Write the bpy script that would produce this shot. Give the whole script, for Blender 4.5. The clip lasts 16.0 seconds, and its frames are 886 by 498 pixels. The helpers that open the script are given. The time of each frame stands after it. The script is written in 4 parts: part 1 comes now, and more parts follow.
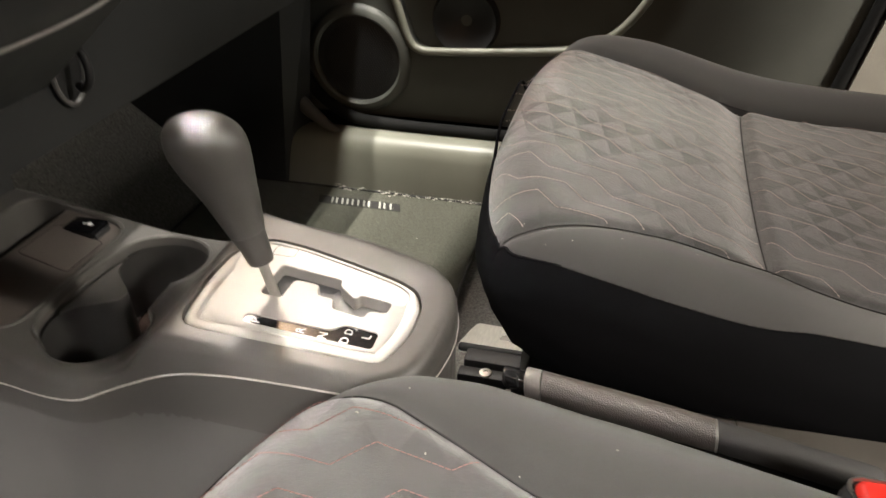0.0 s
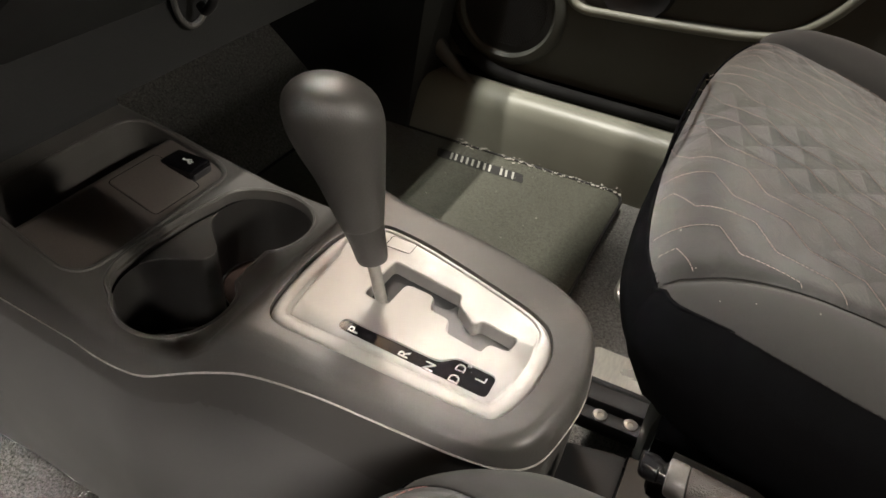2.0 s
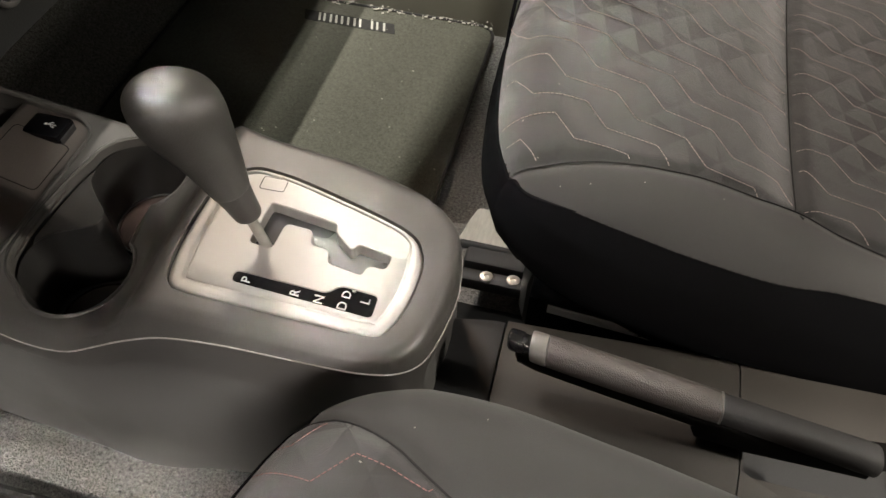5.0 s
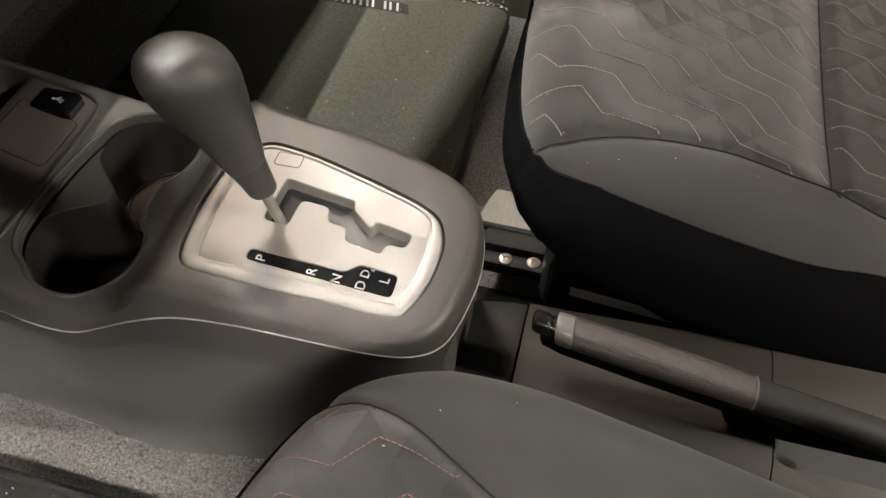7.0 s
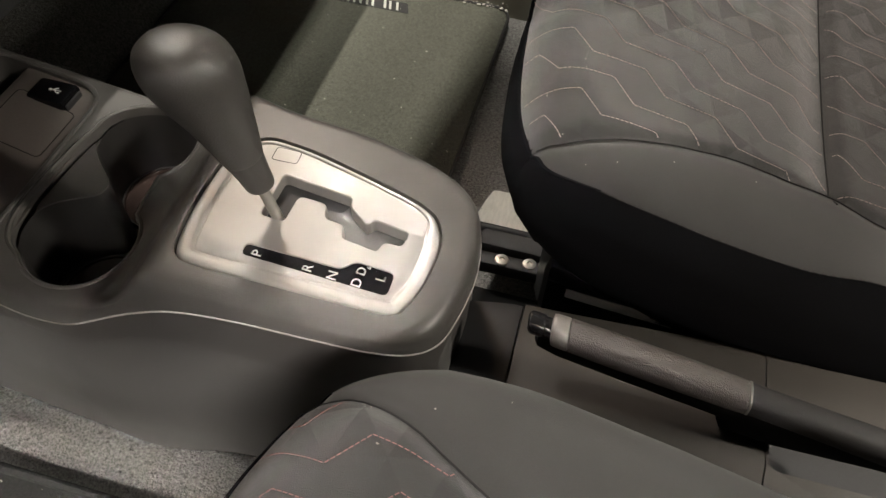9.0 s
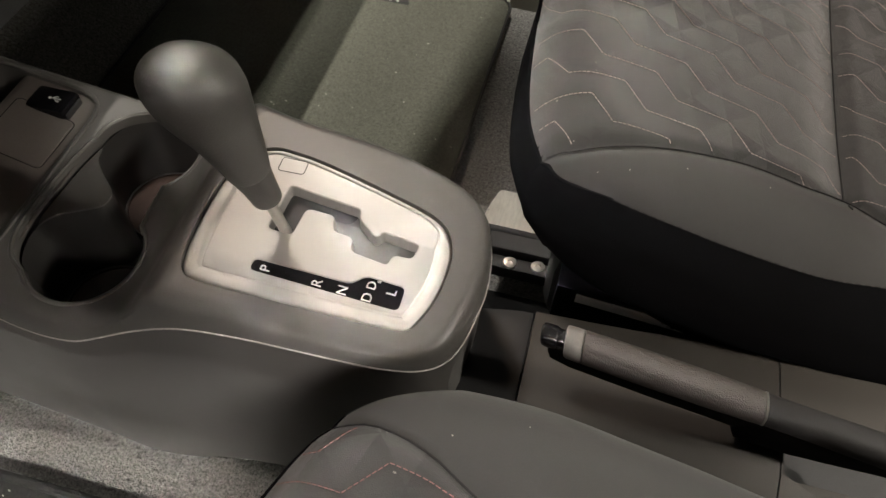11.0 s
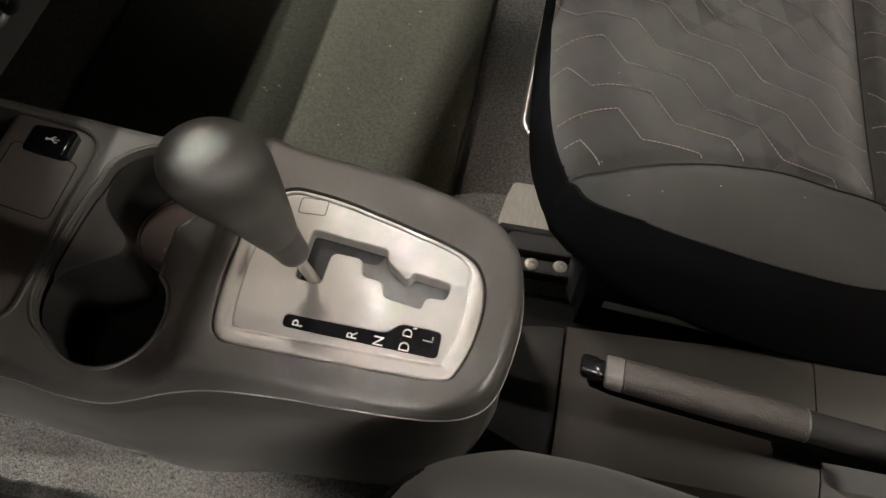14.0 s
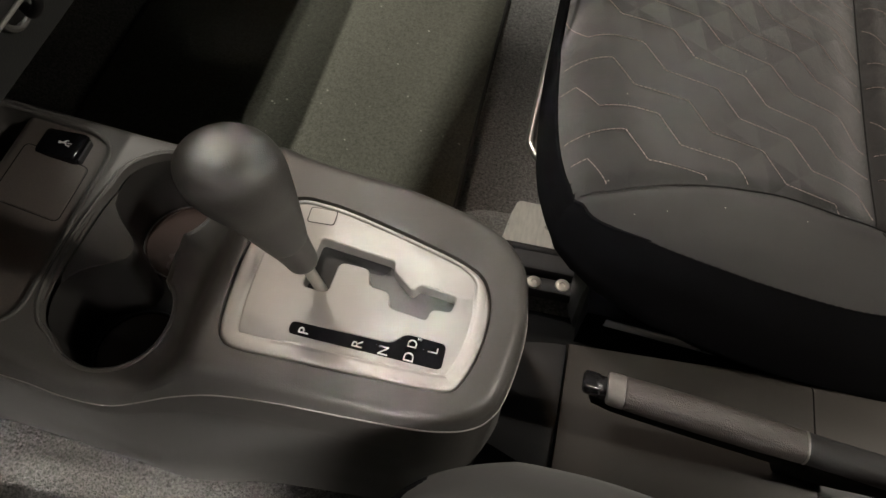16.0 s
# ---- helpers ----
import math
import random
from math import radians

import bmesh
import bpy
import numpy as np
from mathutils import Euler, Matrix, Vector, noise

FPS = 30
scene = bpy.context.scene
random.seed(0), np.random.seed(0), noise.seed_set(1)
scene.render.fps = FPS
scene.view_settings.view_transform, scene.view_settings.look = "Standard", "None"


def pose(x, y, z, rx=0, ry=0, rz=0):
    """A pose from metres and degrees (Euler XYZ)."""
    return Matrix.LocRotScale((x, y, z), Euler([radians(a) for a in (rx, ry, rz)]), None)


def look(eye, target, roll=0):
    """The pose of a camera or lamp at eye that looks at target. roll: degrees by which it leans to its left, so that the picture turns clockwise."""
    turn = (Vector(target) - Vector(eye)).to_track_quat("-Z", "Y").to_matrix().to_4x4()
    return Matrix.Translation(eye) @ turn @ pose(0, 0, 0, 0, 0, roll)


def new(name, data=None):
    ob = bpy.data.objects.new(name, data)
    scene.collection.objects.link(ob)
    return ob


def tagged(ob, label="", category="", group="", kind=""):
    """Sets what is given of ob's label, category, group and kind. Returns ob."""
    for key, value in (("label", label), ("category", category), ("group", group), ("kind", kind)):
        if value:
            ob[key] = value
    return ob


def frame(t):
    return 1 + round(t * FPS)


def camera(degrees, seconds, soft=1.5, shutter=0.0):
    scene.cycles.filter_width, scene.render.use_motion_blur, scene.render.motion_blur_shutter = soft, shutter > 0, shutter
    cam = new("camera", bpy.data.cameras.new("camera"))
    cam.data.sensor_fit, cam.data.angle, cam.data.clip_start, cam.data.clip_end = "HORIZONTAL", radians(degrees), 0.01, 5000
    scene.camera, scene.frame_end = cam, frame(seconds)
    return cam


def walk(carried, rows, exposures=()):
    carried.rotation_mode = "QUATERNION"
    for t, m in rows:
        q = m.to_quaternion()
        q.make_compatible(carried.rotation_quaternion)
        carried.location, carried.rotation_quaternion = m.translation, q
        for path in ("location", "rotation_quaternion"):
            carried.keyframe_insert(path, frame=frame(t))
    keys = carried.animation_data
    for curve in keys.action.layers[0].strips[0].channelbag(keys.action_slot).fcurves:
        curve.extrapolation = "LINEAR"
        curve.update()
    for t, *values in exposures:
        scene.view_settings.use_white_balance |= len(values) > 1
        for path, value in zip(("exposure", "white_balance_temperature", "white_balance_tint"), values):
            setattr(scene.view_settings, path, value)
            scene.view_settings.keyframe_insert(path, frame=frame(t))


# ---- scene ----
cam = camera(60.0, 16.0, shutter=0.5)
METRES, EYE, TILT, LEAN, TURN = 0.52, 0.62, -32.0, 0.0, 14.0
ROWS = [
    (0.0, 0.0, 0.0, 0.0, -0.0, 0.0, 0.0),
    (0.5, -0.0314, 0.1403, 0.0032, -0.98, -0.81, -4.62),
    (1.0, -0.0271, 0.2005, 0.1004, 1.09, -2.38, -6.54),
    (1.5, -0.0202, 0.2134, 0.1038, 3.74, -4.14, -6.83),
    (2.0, -0.0767, 0.1992, 0.0852, 7.29, -5.2, -10.64),
    (2.5, -0.0782, 0.1685, 0.1354, 6.82, -9.12, -9.42),
    (3.0, -0.0515, 0.0957, 0.1477, 2.05, -14.74, -5.33),
    (3.5, -0.0254, 0.0782, 0.2185, -0.2, -18.84, -2.29),
    (4.0, -0.0087, 0.1182, 0.2672, -0.88, -19.19, -1.21),
    (6.5, -0.0425, 0.1567, 0.2297, -0.03, -19.59, -1.23),
    (7.0, -0.0373, 0.1618, 0.2297, 0.04, -19.94, -1.16),
    (7.5, -0.0421, 0.16, 0.2326, 0.01, -20.14, -1.23),
    (8.0, -0.0411, 0.1609, 0.2311, 0.02, -20.16, -1.57),
    (8.5, -0.0384, 0.1633, 0.2308, 0.01, -20.02, -2.01),
    (9.0, -0.0411, 0.1629, 0.2262, -0.02, -19.84, -2.39),
    (11.5, -0.0647, 0.1999, 0.2757, -0.62, -22.67, -1.25),
    (12.0, -0.079, 0.2101, 0.3304, -2.34, -25.54, 1.32),
    (12.5, -0.1074, 0.265, 0.3665, -3.05, -26.91, 2.35),
    (13.0, -0.1161, 0.2653, 0.3714, -2.99, -27.39, 2.24),
    (13.5, -0.1141, 0.2698, 0.38, -2.86, -27.4, 1.74),
    (14.0, -0.1089, 0.2704, 0.3751, -2.81, -27.26, 1.16),
    (14.5, -0.1179, 0.2569, 0.3729, -2.76, -27.05, 0.62),
    (15.0, -0.1211, 0.257, 0.3727, -2.69, -26.86, 0.18),
    (15.5, -0.119, 0.2563, 0.3733, -2.43, -26.12, -0.18),
    (16.0, -0.1222, 0.258, 0.3698, -2.31, -25.65, -0.49),
]
EXPO = [(0.0, 0.60), (0.6, 0.45), (1.5, 0.15), (2.5, -0.03), (3.5, 0.20), (7.0, 0.0), (9.0, 0.0), (11.5, -0.05), (13.0, -0.40), (16.0, -0.50)]
walk(cam, [(t, pose(0.19, -0.42, EYE, TILT, LEAN, TURN) @ pose(METRES * x, METRES * y, METRES * z, 90 + pitch, roll, yaw)) for t, x, y, z, yaw, pitch, roll in ROWS], EXPO)

# ---- light: a dim hall outside the car, tube lamps over the windscreen, unseen fill lamps added round the car ----

world = bpy.data.worlds.new("hall")
world.use_nodes = True
world.node_tree.nodes["Background"].inputs[0].default_value = (0.9, 0.95, 1.0, 1)
world.node_tree.nodes["Background"].inputs[1].default_value = 0.008
scene.world = world


def lamp(name, eye, target, sx, sy, watts, colour):
    data = bpy.data.lights.new(name, "AREA")
    data.shape, data.size, data.size_y, data.energy, data.color = "RECTANGLE", sx, sy, watts, colour
    ob = new(name, data)
    ob.matrix_world = look(eye, target)
    return ob


lamp("tube_lamp", (-0.10, 0.20, 2.6), (-0.10, 0.201, 0), 0.03, 1.1, 40, (1.0, 0.96, 0.86))
lamp("tube_lamp", (-0.14, 0.20, 2.6), (-0.14, 0.201, 0), 0.03, 1.1, 10, (1.0, 0.96, 0.86))
lamp("tube_lamp", (-0.59, 0.45, 6.0), (-0.59, 0.451, 0), 0.06, 1.5, 560, (1.0, 0.95, 0.85))
lamp("tube_lamp", (-0.02, 0.45, 2.60), (-0.02, 0.451, 0), 0.03, 1.0, 34, (1.0, 0.96, 0.86))
# from here on: added fill lamps, tuned by part, with no known source
lamp("front_fill", (-1.12, 0.40, 2.50), (0.15, 0.20, 0.3), 0.10, 0.30, 24, (1.0, 0.95, 0.87))
# two narrow spots added to brighten only the seat front and the plate
spot_fill = lamp("spot_fill", (-1.15, 0.45, 2.30), (0.128, 0.235, 0.33), 0.36, 0.05, 0.27, (1.0, 0.93, 0.84))
spot_fill.data.spread = radians(5.6)
spot_fill = lamp("spot_fill", (-0.72, 0.02, 2.60), (0.018, -0.015, 0.30), 0.10, 0.10, 0.11, (1.0, 0.97, 0.93))
spot_fill.data.spread = radians(3.8)
lamp("rear_fill", (2.2, -0.02, 1.70), (0.10, -0.02, 0.25), 0.14, 0.20, 38, (1.0, 0.92, 0.80))
lamp("rear_fill", (2.2, -0.01, 2.40), (0.42, -0.01, 0.21), 0.14, 0.14, 95, (1.0, 0.92, 0.80))
lamp("front_fill", (-1.20, 1.70, 2.6), (0.0, 0.0, 0.3), 0.45, 0.45, 40, (1.0, 0.98, 0.93))
lamp("warm_fill", (-1.00, 1.75, 2.6), (0.0, 0.0, 0.3), 0.5, 0.5, 18, (1.0, 0.66, 0.40))
side_fill = lamp("side_fill", (0.34, -1.50, 1.40), (-0.17, -0.17, 0.0), 0.70, 0.15, 2.3, (1.0, 0.94, 0.88))
side_fill.data.spread = radians(28)
lamp("door_fill", (0.35, -1.7, 1.55), (0.0, 0.0, 0.3), 0.5, 0.7, 4, (1.0, 0.60, 0.34))


# ---- materials ----
def material(name, base, rough=0.5, metal=0.0, spec=0.5, vary=0.15, grain=900.0, bump=0.1, depth=0.0006, broad=18.0, tint=None,
             kind="noise", sheen=0.0, stretch=(1, 1, 1), rough_vary=0.1):
    m = bpy.data.materials.new(name)
    m.use_nodes = True
    nt = m.node_tree
    b = nt.nodes["Principled BSDF"]
    link = nt.links.new
    geo = nt.nodes.new("ShaderNodeTexCoord")
    mp = nt.nodes.new("ShaderNodeMapping")
    mp.inputs["Scale"].default_value = stretch
    link(geo.outputs["Object"], mp.inputs["Vector"])
    fine = nt.nodes.new("ShaderNodeTexVoronoi" if kind == "cell" else "ShaderNodeTexNoise")
    fine.inputs["Scale"].default_value = grain
    if kind != "cell":
        fine.inputs["Detail"].default_value = 3
    link(mp.outputs[0], fine.inputs["Vector"])
    wide = nt.nodes.new("ShaderNodeTexNoise")
    wide.inputs["Scale"].default_value = broad
    wide.inputs["Detail"].default_value = 4
    link(geo.outputs["Object"], wide.inputs["Vector"])
    both = nt.nodes.new("ShaderNodeMath")
    both.operation = "ADD"
    link(fine.outputs[0], both.inputs[0])
    link(wide.outputs[0], both.inputs[1])
    ramp = nt.nodes.new("ShaderNodeMapRange")
    ramp.inputs["From Min"].default_value, ramp.inputs["From Max"].default_value = 0.6, 1.4
    link(both.outputs[0], ramp.inputs["Value"])
    mix = nt.nodes.new("ShaderNodeMix")
    mix.data_type = "RGBA"
    lo = [c * (1 - vary) for c in base]
    hi = [c * (1 + vary) for c in (tint or base)]
    mix.inputs[6].default_value, mix.inputs[7].default_value = (*lo, 1), (*hi, 1)
    link(ramp.outputs[0], mix.inputs[0])
    link(mix.outputs[2], b.inputs["Base Color"])
    rr = nt.nodes.new("ShaderNodeMapRange")
    rr.inputs["To Min"].default_value, rr.inputs["To Max"].default_value = max(0.03, rough - rough_vary), min(1, rough + rough_vary)
    link(wide.outputs[0], rr.inputs["Value"])
    link(rr.outputs[0], b.inputs["Roughness"])
    b.inputs["Metallic"].default_value = metal
    b.inputs["Specular IOR Level"].default_value = spec
    b.inputs["Sheen Weight"].default_value = sheen
    b.inputs["Sheen Roughness"].default_value = 0.6
    if bump:
        bp = nt.nodes.new("ShaderNodeBump")
        bp.inputs["Strength"].default_value, bp.inputs["Distance"].default_value = bump, depth
        link(fine.outputs[0], bp.inputs["Height"])
        link(bp.outputs[0], b.inputs["Normal"])
    return m


CONSOLE = material("console_plastic", (0.080, 0.076, 0.072), 0.36, bump=0.25, grain=1500, depth=0.0004)
PANEL = material("panel_plastic", (0.115, 0.112, 0.108), 0.48, bump=0.2, grain=1500, depth=0.0003, vary=0.08)
BLACK = material("black_plastic", (0.018, 0.018, 0.019), 0.55, bump=0.15)
DASH = material("dash_plastic", (0.029, 0.030, 0.031), 0.5, bump=0.3, grain=700)
GLOSS = material("gloss_black", (0.006, 0.006, 0.007), 0.16, bump=0.0, rough_vary=0.04, spec=0.28)
SILVER = material("satin_silver", (0.45, 0.44, 0.42), 0.58, metal=0.75, vary=0.04, grain=4000, bump=0.05, depth=0.0002, rough_vary=0.04)
STEEL = material("steel", (0.55, 0.54, 0.51), 0.30, metal=0.95, vary=0.12, grain=300, bump=0.05)
DARKSTEEL = material("dark_steel", (0.0065, 0.0065, 0.0070), 0.55, spec=0.25, vary=0.3, grain=300)
KNOB = material("knob_leatherette", (0.058, 0.056, 0.053), 0.44, spec=0.6, kind="cell", grain=1000, bump=0.2, depth=0.0004, vary=0.08)
GRIP = material("grip_leatherette", (0.072, 0.063, 0.058), 0.38, kind="cell", grain=1150, bump=0.6, depth=0.0008, vary=0.12)
BRAKE = material("brake_plastic", (0.024, 0.023, 0.023), 0.68, bump=0.2, spec=0.3)
CARPET = material("grey_carpet", (0.19, 0.185, 0.176), 0.95, vary=0.75, broad=300.0, grain=560, bump=1.0, depth=0.003, spec=0.1, sheen=0.1)
MAT = material("mat_carpet", (0.085, 0.085, 0.066), 0.95, vary=0.6, broad=260.0, grain=700, bump=1.0, depth=0.003, spec=0.1, sheen=0.1)
MATBLACK = material("black_mat", (0.018, 0.017, 0.016), 0.8, vary=0.4, grain=400, bump=0.7, depth=0.002)
CLOTH = material("seat_cloth", (0.0110, 0.0105, 0.0101), 0.88, vary=0.25, grain=1800, bump=0.5, depth=0.0006, spec=0.2, sheen=0.43)


def weave(m):
    """Darker woven triangles between the zigzag lines, by the cushion's quilt map."""
    nt = m.node_tree
    link = nt.links.new
    uv = nt.nodes.new("ShaderNodeUVMap")
    uv.uv_map = "quilt"
    sep = nt.nodes.new("ShaderNodeSeparateXYZ")
    link(uv.outputs[0], sep.inputs[0])

    def op(kind, a, b):
        n = nt.nodes.new("ShaderNodeMath")
        n.operation = kind
        for k, v in enumerate((a, b)):
            if isinstance(v, float):
                n.inputs[k].default_value = v
            elif v is not None:
                link(v, n.inputs[k])
        return n.outputs[0]
    fa = op("FRACT", op("MULTIPLY", sep.outputs[0], 2.0), None)
    fb = op("FRACT", sep.outputs[1], None)
    tri = op("GREATER_THAN", op("ADD", fa, fb), 1.0)
    wide = nt.nodes.new("ShaderNodeTexNoise")
    wide.inputs["Scale"].default_value = 9.0
    co = nt.nodes.new("ShaderNodeTexCoord")
    link(co.outputs["Object"], wide.inputs["Vector"])
    amt = op("MULTIPLY", tri, op("MAXIMUM", op("MULTIPLY", op("SUBTRACT", wide.outputs[0], 0.44), 1.8), 0.05))
    b = nt.nodes["Principled BSDF"]
    old = b.inputs["Base Color"].links[0].from_socket
    mix = nt.nodes.new("ShaderNodeMix")
    mix.data_type = "RGBA"
    mix.inputs[7].default_value = (0.012, 0.012, 0.012, 1)
    link(amt, mix.inputs[0])
    link(old, mix.inputs[6])
    link(mix.outputs[2], b.inputs["Base Color"])
    link(op("SUBTRACT", 0.65, op("MULTIPLY", amt, 0.6)), b.inputs["Sheen Weight"])


weave(CLOTH)
VINYL = material("seat_bolster", (0.044, 0.0431, 0.0417), 0.8, vary=0.12, grain=1600, bump=0.3, depth=0.0004, spec=0.25, sheen=0.16)
# near black: the shade on the seat's lower sides is in this colour
SIDE = material("shaded_seat_side", (0.0052, 0.0053, 0.0060), 0.9, vary=0.15, grain=1200, bump=0.3, spec=0.03)
THREAD = material("pink_thread", (0.56, 0.46, 0.43), 0.8, bump=0.0)
# the pink thread again, darkened for the dimmer light on the driver seat
SHADED_THREAD = material("shaded_thread", (0.30, 0.15, 0.14), 0.8, bump=0.0)
BLACKTHREAD = material("black_thread", (0.010, 0.010, 0.010), 0.8, bump=0.0)
DOOR = material("door_plastic", (0.070, 0.072, 0.064), 0.55, bump=0.3, grain=900)
SILL = material("sill_plastic", (0.20, 0.20, 0.165), 0.42, bump=0.2, vary=0.1)
PALE = material("pale_trim", (0.36, 0.34, 0.30), 0.5, bump=0.1)
CUPFLOOR = material("cup_floor", (0.040, 0.026, 0.022), 0.25, bump=0.1)
RUBBER = material("seal_rubber", (0.008, 0.008, 0.008), 0.85, bump=0.1, spec=0.2)
LEATHER = material("wheel_leather", (0.050, 0.043, 0.038), 0.45, kind="cell", grain=800, bump=0.3, depth=0.0004)
BEIGE = material("rear_console", (0.035, 0.0307, 0.0265), 0.45, bump=0.25, grain=1500, depth=0.0003)
TRAYMAT = material("tray_plastic", (0.090, 0.078, 0.071), 0.35, bump=0.15)
ZINC = material("zinc_plate", (0.70, 0.69, 0.63), 0.30, metal=0.5, vary=0.2, grain=70, stretch=(6, 1, 1), bump=0.05)
BADGE = material("badge_thread", (0.42, 0.42, 0.38), 0.8, bump=0.3)
COLLAR = material("collar_plastic", (0.055, 0.052, 0.050), 0.36, bump=0.1)
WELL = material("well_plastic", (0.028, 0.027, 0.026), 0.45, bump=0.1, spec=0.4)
EDGE = material("edge_plastic", (0.55, 0.53, 0.50), 0.3, bump=0.0)
GATEGREY = material("gate_slider", (0.11, 0.108, 0.104), 0.5, bump=0.1)
CAP = material("end_cap", (0.17, 0.16, 0.15), 0.35, bump=0.05)
GLOSSBUTTON = material("button_plastic", (0.012, 0.012, 0.013), 0.22, bump=0.0, rough_vary=0.04)
RED = material("red_button", (0.75, 0.03, 0.02), 0.35, bump=0.0, vary=0.05)
WHITE = material("white_print", (0.75, 0.75, 0.73), 0.5, bump=0.0, vary=0.05)
LABEL = material("grey_label", (0.78, 0.80, 0.84), 0.45, bump=0.0)
ROOF = material("roof_lining", (0.25, 0.245, 0.23), 0.9, bump=0.3)


# ---- mesh helpers ----
def part(name, bm, mat, parent=None, label="", smooth=True):
    me = bpy.data.meshes.new(name)
    bmesh.ops.recalc_face_normals(bm, faces=bm.faces)
    bm.to_mesh(me)
    bm.free()
    for m in (mat if isinstance(mat, (list, tuple)) else [mat]):
        me.materials.append(m)
    if smooth:
        me.shade_smooth()
        me.set_sharp_from_angle(angle=radians(38))
    ob = new(name, me)
    if parent is not None:
        ob.parent = parent
    if label:
        ob["label"] = label
    return ob


def thing(name, label, category, group="", kind="", at=(0, 0, 0)):
    ob = new(name)
    ob.empty_display_size = 0.02
    ob.location = at
    return tagged(ob, label, category, group, kind)


def mesh(verts, faces):
    bm = bmesh.new()
    vs = [bm.verts.new(v) for v in verts]
    for f in faces:
        bm.faces.new([vs[i] for i in f])
    return bm


def loft(rings, closed=True, caps=True):
    """Rings of equal length, joined one after the other."""
    n = len(rings[0])
    verts = [p for r in rings for p in r]
    faces = []
    for k in range(len(rings) - 1):
        for i in range(n if closed else n - 1):
            j = (i + 1) % n
            faces.append((k * n + i, k * n + j, (k + 1) * n + j, (k + 1) * n + i))
    if caps:
        faces.append(tuple(range(n)))
        faces.append(tuple((len(rings) - 1) * n + i for i in range(n)))
    return mesh(verts, faces)


def box(x0, x1, y0, y1, z0, z1, bevel=0.0, seg=2):
    bm = bmesh.new()
    bmesh.ops.create_cube(bm, size=1)
    for v in bm.verts:
        v.co = ((x0 + x1) / 2 + v.co.x * (x1 - x0), (y0 + y1) / 2 + v.co.y * (y1 - y0), (z0 + z1) / 2 + v.co.z * (z1 - z0))
    if bevel:
        bmesh.ops.bevel(bm, geom=bm.edges[:], offset=bevel, segments=seg, profile=0.5, affect="EDGES")
    return bm


def tube(path, r, seg=8, caps=True, flat=1.0):
    """A round bar along a path; r: a number or one a point."""
    pts = [Vector(p) for p in path]
    rings = []
    up = Vector((0, 0, 1))
    for i, p in enumerate(pts):
        d = (pts[min(i + 1, len(pts) - 1)] - pts[max(i - 1, 0)]).normalized()
        side = d.cross(up)
        side = side.normalized() if side.length > 1e-4 else Vector((1, 0, 0))
        nor = side.cross(d)
        rr = r[i] if isinstance(r, (list, tuple)) else r
        rings.append([p + side * (rr * math.cos(a)) + nor * (rr * flat * math.sin(a)) for a in (2 * math.pi * k / seg for k in range(seg))])
    return loft(rings, True, caps)


def spline(pts, n=8, closed=False):
    """A smooth curve through points (Catmull-Rom), n steps a piece."""
    p = [np.array(q, float) for q in pts]
    m = len(p)
    out = []
    for i in range(m if closed else m - 1):
        a, b, c, d = (p[(i - 1) % m], p[i], p[(i + 1) % m], p[(i + 2) % m]) if closed else (p[max(i - 1, 0)], p[i], p[i + 1], p[min(i + 2, m - 1)])
        for k in range(n):
            t = k / n
            out.append(0.5 * (2 * b + (c - a) * t + (2 * a - 5 * b + 4 * c - d) * t * t + (3 * b - 3 * c + d - a) * t ** 3))
    if not closed:
        out.append(p[-1])
    return out


def offset(loop, d):
    """A closed plane loop moved outward by d (counter-clockwise loops)."""
    n = len(loop)
    out = []
    for i in range(n):
        a, b = np.array(loop[i - 1][:2]), np.array(loop[(i + 1) % n][:2])
        t = b - a
        t = t / (np.hypot(*t) + 1e-9)
        out.append(np.array(loop[i][:2]) + d * np.array([t[1], -t[0]]))
    return out


def ccw(loop):
    s = sum(loop[i - 1][0] * loop[i][1] - loop[i][0] * loop[i - 1][1] for i in range(len(loop)))
    return list(loop) if s > 0 else list(loop)[::-1]


def rounded(poly, r, seg=4):
    """A polygon with its corners rounded."""
    out = []
    n = len(poly)
    for i in range(n):
        a, b, c = (np.array(poly[(i + k) % n], float) for k in (-1, 0, 1))
        la, lc = np.hypot(*(a - b)), np.hypot(*(c - b))
        q = min(r, 0.45 * la, 0.45 * lc)
        p0, p1 = b + (a - b) / la * q, b + (c - b) / lc * q
        for k in range(seg + 1):
            t = k / seg
            out.append((1 - t) ** 2 * p0 + 2 * t * (1 - t) * b + t * t * p1)
    return out


def fill(loops, z):
    """Flat sheet with holes: the first loop is the outline; z: height of (x, y)."""
    bm = bmesh.new()
    edges = []
    for lp in loops:
        vs = [bm.verts.new((p[0], p[1], 0)) for p in lp]
        edges += [bm.edges.new((vs[i - 1], vs[i])) for i in range(len(vs))]
    bmesh.ops.triangle_fill(bm, use_beauty=True, use_dissolve=False, edges=edges, normal=(0, 0, 1))
    for v in bm.verts:
        v.co.z = z(v.co.x, v.co.y)
    return bm


def sweep(loop, profile, z, caps=False):
    """Bands round a loop: profile of (outward, up)."""
    rings = []
    for o, h in profile:
        rings.append([(p[0], p[1], z(p[0], p[1]) + h) for p in offset(loop, o)])
    return loft(rings, True, caps)


def join(*bms):
    out = bmesh.new()
    for b in bms:
        me = bpy.data.meshes.new("tmp")
        b.to_mesh(me)
        b.free()
        out.from_mesh(me)
        bpy.data.meshes.remove(me)
    return out


